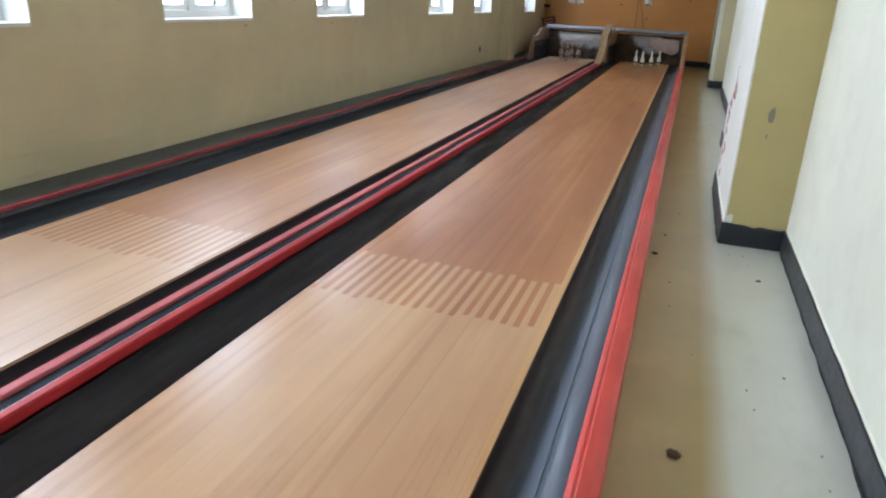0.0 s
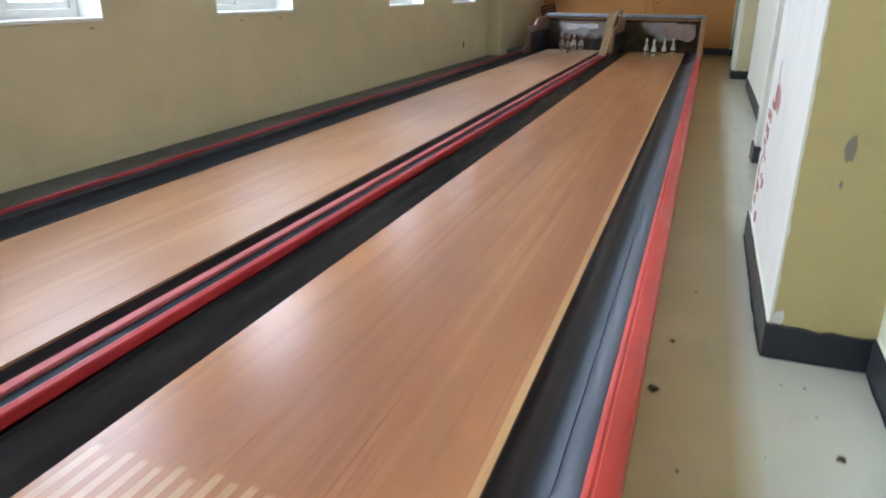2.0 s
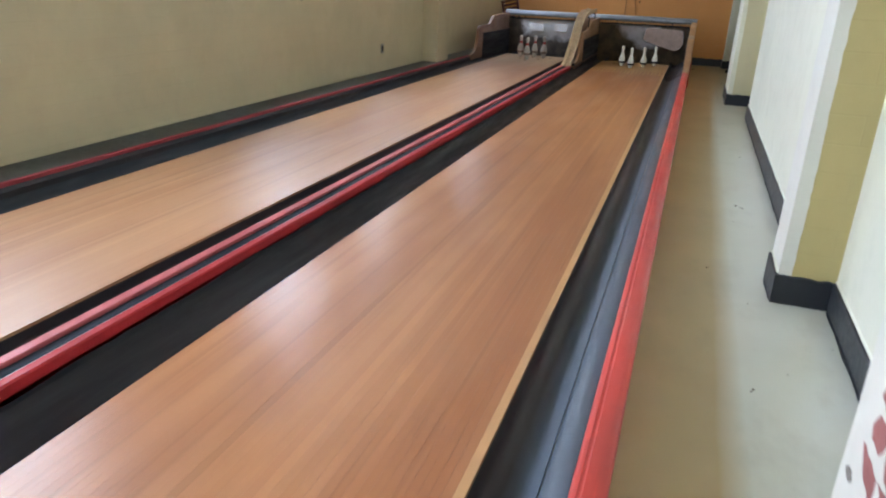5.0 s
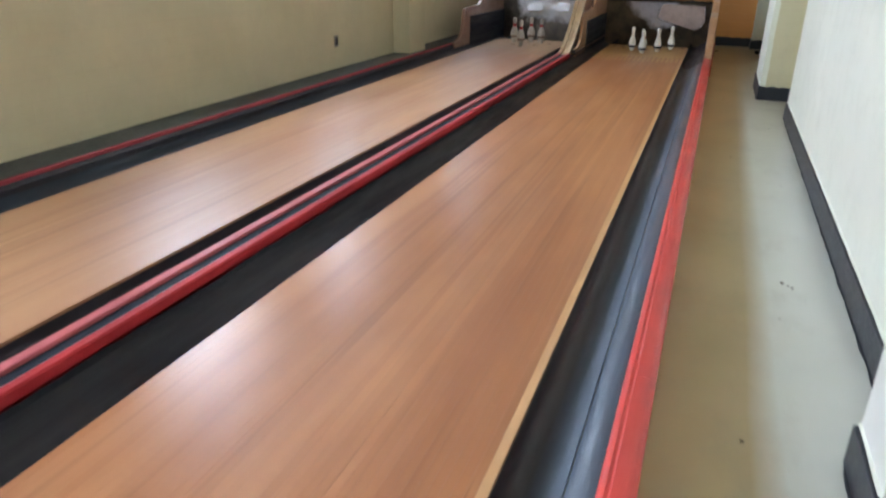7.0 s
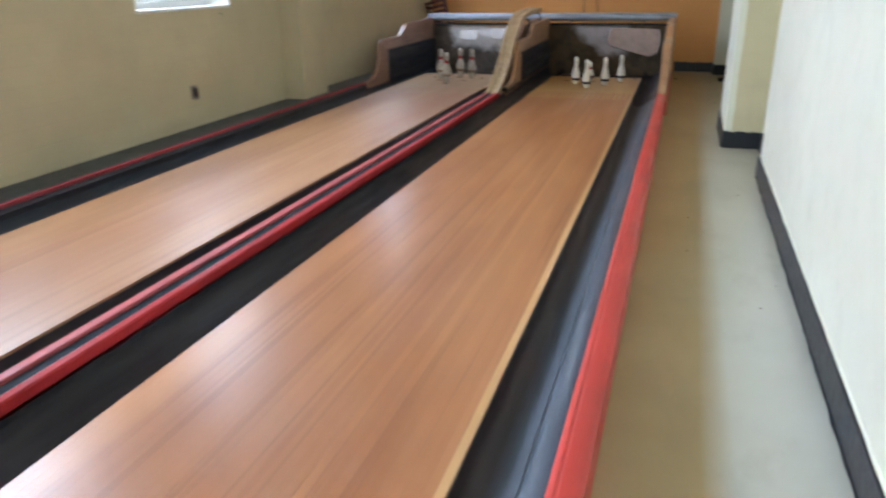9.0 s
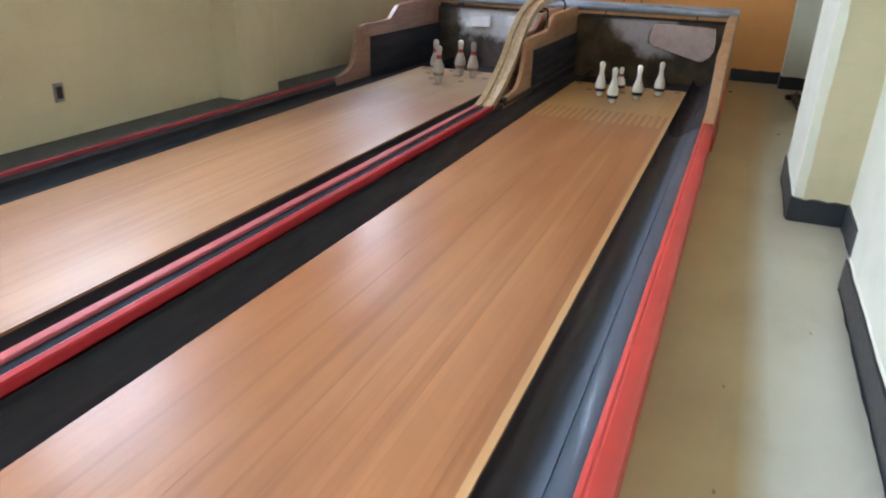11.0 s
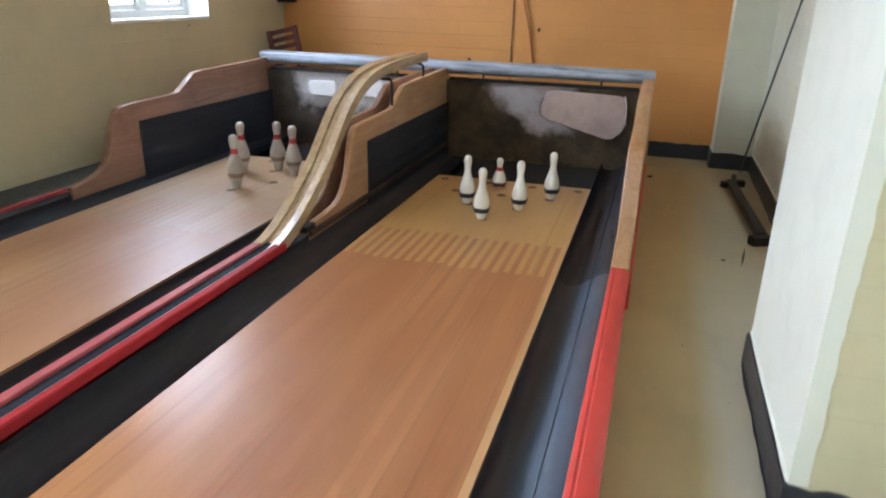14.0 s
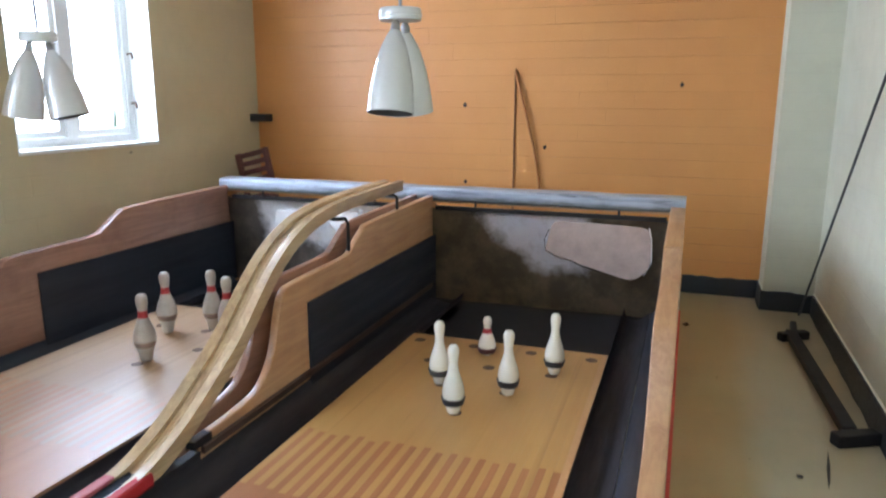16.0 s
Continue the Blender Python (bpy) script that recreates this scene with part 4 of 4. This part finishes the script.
# ---- lamps ----
def lamp(x, y, turn, spread, z=1.675):
    top = tagged(empty("pendant_lamp", (x, y, z)), label="pendant with two grey bullet shaped shades on a round plate", category="lamp", group="pendant lamps")
    top.rotation_euler.z = radians(turn)
    smooth(part("plate", lathe([(0.02, 0.028), (0.060, 0.024), (0.064, 0.018), (0.064, 0.006), (0.0665, 0.005), (0.0665, 0.001), (0.064, 0.0), (0.064, -0.010), (0.058, -0.013), (0.01, -0.015)], 32), M_shade, top, "round grey metal plate"), 40)
    part("cord", tube([(0, 0, 0.03), (0, 0, CEIL - z)], 0.006, 8), M_steel, top)
    for s_, a in ((-1, spread), (1, -spread)):
        m = pose(s_ * 0.042, 0, -0.042, 0, a, 0)
        prof = curve([(0.010, 0.0), (0.019, -0.008), (0.040, -0.055), (0.056, -0.115), (0.066, -0.18), (0.071, -0.25)], 4)
        inner = [(r - 0.004, z) for r, z in prof[::-1]]
        bm = lathe(prof[::-1], 32, cap=False)
        bm.transform(m)
        bmesh.ops.recalc_face_normals(bm, faces=bm.faces[:])
        sh = smooth(part("shade", bm, M_shade, top, "grey enamelled bullet shade"), 60)
        bm = lathe(inner, 32, cap=False)
        bm.transform(m)
        smooth(part("lining", bm, M_shade_in, top, "dark inside of the shade"), 60)
        bm = lathe([(0.008, 0.03), (0.014, 0.015), (0.014, -0.004)], 16)
        bm.transform(m)
        smooth(part("socket", bm, M_steel, top), 50)
    return top


lamp(-0.995, 15.8, 91, 11)
lamp(-2.45, 15.8, 14, 12, 1.645)


# ---- small things ----
def outlet(y, z):
    top = tagged(empty("wall_switch", (WALL_W, y, z)), label="small dark switch box on the cream wall", category="switch")
    part("plate", box_bm((0, -0.035, -0.055), (0.008, 0.035, 0.055), 0.002), M_steel, top, "grey plate")
    part("toggle", box_bm((0.008, -0.018, -0.035), (0.016, 0.018, 0.035), 0.002), M_band, top, "dark insert")


outlet(13.22, 0.472)


def exposed_bricks():
    """Two bricks bared where the white paint has peeled off the near pier's side."""
    top = tagged(empty("peeled_patch", (PIERS[0][0], 4.73, 0)), label="bare red bricks where white paint peeled off the pier", category="bare bricks")
    big = (((5.862, 0.885), (5.84, 0.905), (5.81, 0.893), (5.79, 0.86), (5.80, 0.835), (5.815, 0.775), (5.86, 0.765), (5.92, 0.762), (6.03, 0.760), (6.06, 0.782), (6.056, 0.81), (6.00, 0.79), (5.955, 0.797), (5.95, 0.86), (5.934, 0.88)),
           ((5.775, 0.885), (5.73, 0.87), (5.70, 0.835), (5.705, 0.80), (5.74, 0.768), (5.775, 0.762), (5.79, 0.775), (5.785, 0.81), (5.775, 0.84)))
    small = (((6.162, 0.732), (6.106, 0.742), (6.076, 0.726), (6.083, 0.693), (6.145, 0.681), (6.184, 0.69)),
             ((6.044, 0.739), (5.984, 0.744), (5.962, 0.728), (5.98, 0.687), (6.036, 0.682), (6.062, 0.705)),
             ((6.163, 0.665), (6.110, 0.670), (6.100, 0.652), (6.125, 0.612), (6.173, 0.613), (6.187, 0.634)),
             ((6.090, 0.655), (6.037, 0.661), (5.985, 0.651), (5.976, 0.608), (6.016, 0.594), (6.075, 0.601), (6.090, 0.622)),
             ((6.206, 0.586), (6.138, 0.585), (6.103, 0.58), (6.100, 0.533), (6.164, 0.542)),
             ((6.093, 0.585), (6.036, 0.591), (6.019, 0.569), (6.057, 0.566)),
             ((6.084, 0.545), (6.04, 0.539), (6.02, 0.52), (6.02, 0.498), (6.082, 0.497)),
             ((6.152, 0.486), (6.105, 0.502), (6.108, 0.451), (6.16, 0.453)),
             ((6.222, 0.424), (6.162, 0.417), (6.135, 0.374), (6.198, 0.372)),
             ((6.190, 0.356), (6.125, 0.358), (6.069, 0.345), (6.035, 0.344), (6.085, 0.298), (6.155, 0.289), (6.185, 0.304)),
             ((6.193, 0.268), (6.139, 0.274), (6.117, 0.23), (6.186, 0.216), (6.21, 0.235)),
             ((6.055, 0.41), (6.001, 0.424), (5.982, 0.395), (6.034, 0.392)),
             ((5.955, 0.413), (5.877, 0.422), (5.859, 0.406), (5.868, 0.385), (5.905, 0.366), (5.956, 0.363)),
             ((5.984, 0.519), (5.942, 0.523), (5.941, 0.49), (5.985, 0.497)),
             ((6.03, 0.215), (5.944, 0.234), (5.925, 0.202), (5.938, 0.175), (6.023, 0.161)))
    rnd = random.Random(8)
    for shape in big + small:
        pts = []
        for (ya, za), (yb, zb) in zip(shape, shape[1:] + shape[:1]):
            pts.append((ya - 4.73, za))
            steps = max(1, int(math.hypot(yb - ya, zb - za) / 0.016))
            for k in range(1, steps):
                pts.append((ya + (yb - ya) * k / steps - 4.73 + rnd.uniform(-0.004, 0.004), za + (zb - za) * k / steps + rnd.uniform(-0.004, 0.004)))
        pts = [(min(y - 0.04, 1.513), z) for y, z in pts]
        part("brick", prism(pts, "x", -0.0006, 0.02), M_brick, top)


exposed_bricks()
crack = prism([(1.122, 0.86), (1.128, 0.86), (1.138, 0.91), (1.136, 0.985), (1.132, 1.0), (1.133, 0.95), (1.128, 0.90)], "x", -0.0015, 0.0005)
crack = tagged(link_mesh("crack", crack, M_black_iron), label="thin dark crack running up from the bare bricks", category="crack")
crack.location = (PIERS[0][0], 4.73, 0)


def chip(name, x, y, z, w, h, axis, mat, seed, label, cat="chip"):
    rnd = random.Random(seed)
    pts = []
    for k in range(12):
        a = 2 * math.pi * k / 12
        q = rnd.uniform(0.55, 1.0)
        pts.append((w / 2 * math.cos(a) * q, h / 2 * math.sin(a) * q))
    bm = prism(pts, axis, -0.0015, 0.0005)
    ob = tagged(link_mesh(name, bm, mat), label=label, category=cat)
    ob.location = (x, y, z)
    return ob


M_plaster = painted("bare_grey_plaster", (0.27, 0.24, 0.20), 0.9, 0.3, 5.0)
chip("plaster_chip", 0.438, 4.7295, 0.815, 0.046, 0.135, "y", M_plaster, 4, "grey plaster bared by a paint chip on the pier front")
chip("plaster_chip", 0.428, 4.7295, 0.685, 0.014, 0.04, "y", M_plaster, 8, "small grey paint chip on the pier front")
chip("plaster_chip", 0.312, 4.7295, 0.165, 0.05, 0.08, "y", M_white, 12, "chipped pale plaster at the foot of the pier")
for k, (y, z) in enumerate(((5.7, 1.06), (7.9, 1.055), (7.3, 1.05), (11.3, 1.06), (13.7, 1.055), (17.6, 1.06))):
    chip("wall_mark", WALL_W + 0.001, y, z, 0.05, 0.018, "x", M_plaster, 40 + k, "small dark scuff below the window sill")
for k, (y, z, w, h) in enumerate(((6.19, 0.50, 0.05, 0.03), (6.14, 0.43, 0.05, 0.03), (6.21, 0.15, 0.05, 0.06), (6.14, 0.07, 0.05, 0.05), (5.93, 0.43, 0.03, 0.015))):
    chip("plaster_chip", PIERS[0][0] - 0.001, y, z, w, h, "x", M_plaster, 70 + k, "chipped grey plaster along the edge of the pier")
M_hole = simple("dark_hole", (0.03, 0.015, 0.01), 0.9)
for k, (x, z) in enumerate(((-1.836, 1.37), (-1.188, 1.053), (-0.216, 1.522), (-1.829, 0.762))):
    chip("wall_hole", x, WALL_N - 0.0105, z, 0.034, 0.05, "y", M_hole, 20 + k, "small dark hole in the orange wall")

# thin strip on the orange wall, and its slanting shadow shaped as a brown tube
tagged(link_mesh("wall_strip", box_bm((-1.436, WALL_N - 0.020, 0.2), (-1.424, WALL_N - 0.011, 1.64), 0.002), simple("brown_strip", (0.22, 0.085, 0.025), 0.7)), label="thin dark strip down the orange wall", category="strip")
smooth(tagged(link_mesh("hanging_cord", tube([(-1.43, WALL_N - 0.02, 1.64), (-1.38, WALL_N - 0.03, 1.45), (-1.27, WALL_N - 0.03, 1.05), (-1.21, WALL_N - 0.03, 0.7)], 0.010), simple("brown_shadow", (0.42, 0.165, 0.045), 0.8)), label="slanting shadow of the strip, a brown tube on the orange wall", category="cord"), 60)

# bracket and chair in the far corner
b = tagged(empty("corner_bracket", (-3.66, WALL_N - 0.02, 1.255)), label="small black metal bracket high in the corner", category="bracket")
part("plate", box_bm((-0.08, -0.12, -0.035), (0.07, 0.0, 0.03), 0.006), M_black_iron, b)


def chair(x, y, tilt):
    top = tagged(empty("chair", (x, y, 0.039)), label="dark red wooden slat-back chair tipped against the wall", category="chair")
    top.rotation_euler = (0, radians(-13), radians(tilt))
    for s_ in (-1, 1):
        part("back_post", box_bm((s_ * 0.15 - 0.022, 0.17, 0.0), (s_ * 0.15 + 0.022, 0.205, 0.982), 0.004), M_chair, top)
        part("leg", box_bm((s_ * 0.15 - 0.018, -0.2, 0.0), (s_ * 0.15 + 0.018, -0.165, 0.43), 0.004), M_chair, top)
    for z in (0.955, 0.885, 0.815, 0.745, 0.675, 0.605):
        part("slat", box_bm((-0.130, 0.176, z - 0.021), (0.130, 0.194, z + 0.021), 0.004), M_chair, top)
    part("seat", box_bm((-0.175, -0.21, 0.43), (0.175, 0.168, 0.455), 0.008), M_chair, top)
    return top


chair(-3.36, 18.52, -8)

# stick leaning at the corner pier and black iron frame on the floor
smooth(tagged(link_mesh("broom_stick", tube([(0.64, 18.80, 0.0), (0.717, 17.45, 1.72)], 0.0075), simple("dark_grey_stick", (0.06, 0.06, 0.06), 0.5)), label="dark thin stick leaning against the wall", category="stick"), 60)


def frame_on_floor():
    top = tagged(empty("iron_frame", (0, 0, 0)), label="black iron frame lying on the floor along the wall", category="frame")
    def bar(name, a, b, w, z0, h):
        d = (Vector(b) - Vector(a)).normalized() * w / 2
        n = (-d.y, d.x)
        pts = [(a[0] + n[0], a[1] + n[1]), (b[0] + n[0], b[1] + n[1]), (b[0] - n[0], b[1] - n[1]), (a[0] - n[0], a[1] - n[1])]
        bm = prism(pts, "z", z0, z0 + h)
        bevel(bm, 0.006, 2)
        part(name, bm, M_black_iron, top)

    bar("long_bar", (0.525, 18.27), (0.60, 16.93), 0.06, 0.012, 0.045)
    bar("foot", (0.46, 18.20), (0.62, 18.30), 0.055, 0.0, 0.05)
    bar("foot", (0.53, 16.84), (0.705, 16.93), 0.065, 0.0, 0.055)
    bar("stub", (0.55, 18.28), (0.57, 18.52), 0.035, 0.0, 0.04)


frame_on_floor()

# black heel scuffs on the walkway near the frame
M_scuff = simple("black_scuff", (0.05, 0.042, 0.035), 0.8, vary=0.5)
for x, y, ln, w, turn in ((0.475, 16.62, 0.34, 0.014, -8), (0.50, 16.02, 0.22, 0.010, -6), (0.36, 16.52, 0.03, 0.03, 40)):
    bm = prism([(-w / 2, 0.0), (-w * 0.2, -ln / 2), (w * 0.35, -ln * 0.3), (w / 2, ln * 0.1), (0.0, ln / 2)], "z", 0.0002, 0.001)
    ob = tagged(link_mesh("scuff", bm, M_scuff), label="thin black scuff mark on the painted floor", category="scuff", group="floor scuffs")
    ob.location, ob.rotation_euler = (x, y, 0.0), (0, 0, radians(turn))

# bits of debris on the walkway
M_debris = simple("brown_debris", (0.09, 0.055, 0.03), 0.9, vary=0.4)
rnd = random.Random(9)
BITS = [(-0.093, 4.32, 0.022), (0.07, 2.29, 0.025), (0.465, 4.11, 0.014), (0.311, 9.73, 0.010), (0.35, 9.69, 0.008), (-0.08, 18.32, 0.028), (-0.05, 4.72, 0.015)]
BITS += [(rnd.uniform(-0.05, 0.6), rnd.uniform(1.8, 7.8), rnd.uniform(0.003, 0.007)) for _ in range(30)]
BITS += [(rnd.uniform(0.0, 0.5), rnd.uniform(8, 18), rnd.uniform(0.003, 0.006)) for _ in range(16)]
for k, (x, y, r) in enumerate(BITS):
    if any(x > px - 0.03 and py - 0.03 < y < pe + 0.03 for px, py, pe in PIERS):
        continue
    bm = bmesh.new()
    bmesh.ops.create_icosphere(bm, subdivisions=1, radius=r)
    for v in bm.verts:
        v.co += Vector((rnd.uniform(-1, 1), rnd.uniform(-1, 1), rnd.uniform(-1, 1))) * r * 0.35
        v.co.z *= 0.35
    ob = tagged(link_mesh("debris", bm, M_debris), label="small dry brown flake on the floor", category="debris", group="floor debris")
    ob.location, ob.rotation_euler = (x, y, r * 0.28), (0, 0, rnd.uniform(0, 6))

# ---- pieces: wall blocks and lane boards ----
def orange_wall():
    owner = bpy.data.objects["wall_north"]
    h, w, t = 0.122, 0.40, 0.008
    cache = {}
    rnd = random.Random(21)
    rows = int((CEIL - 0.13) / h)
    for r in range(rows + 1):
        z = 0.132 + r * h
        x = WALL_W - (0.2 if r % 2 else 0.0)
        while x < 0.41:
            a, b = max(x, WALL_W), min(x + w, 0.41)
            top = min(z + h, CEIL)
            x += w
            if b - a < 0.03 or top - z < 0.02:
                continue
            gap = rnd.choice((0.0005, 0.0012, 0.0022, 0.0034))
            key = (round(b - a, 3), round(top - z, 3), gap)
            if key not in cache:
                bm = box_bm((0.0001, -t, gap), (b - a - 0.0001, 0.0, top - z - 0.0016))
                bmesh.ops.bevel(bm, geom=[e for e in bm.edges if all(v.co.y < -t / 2 for v in e.verts) and abs(e.verts[0].co.z - e.verts[1].co.z) < 0.01], offset=0.0012, segments=1, affect="EDGES")
                me = bpy.data.meshes.new("block")
                bm.to_mesh(me)
                bm.free()
                me.materials.append(M_orange)
                cache[key] = me
            ob = new("block", cache[key])
            ob.parent = owner
            ob.location = (a, WALL_N - 0.001 + rnd.uniform(0, 0.0012), z)


orange_wall()
lane_boards(right_lane)
lane_boards(left_lane)
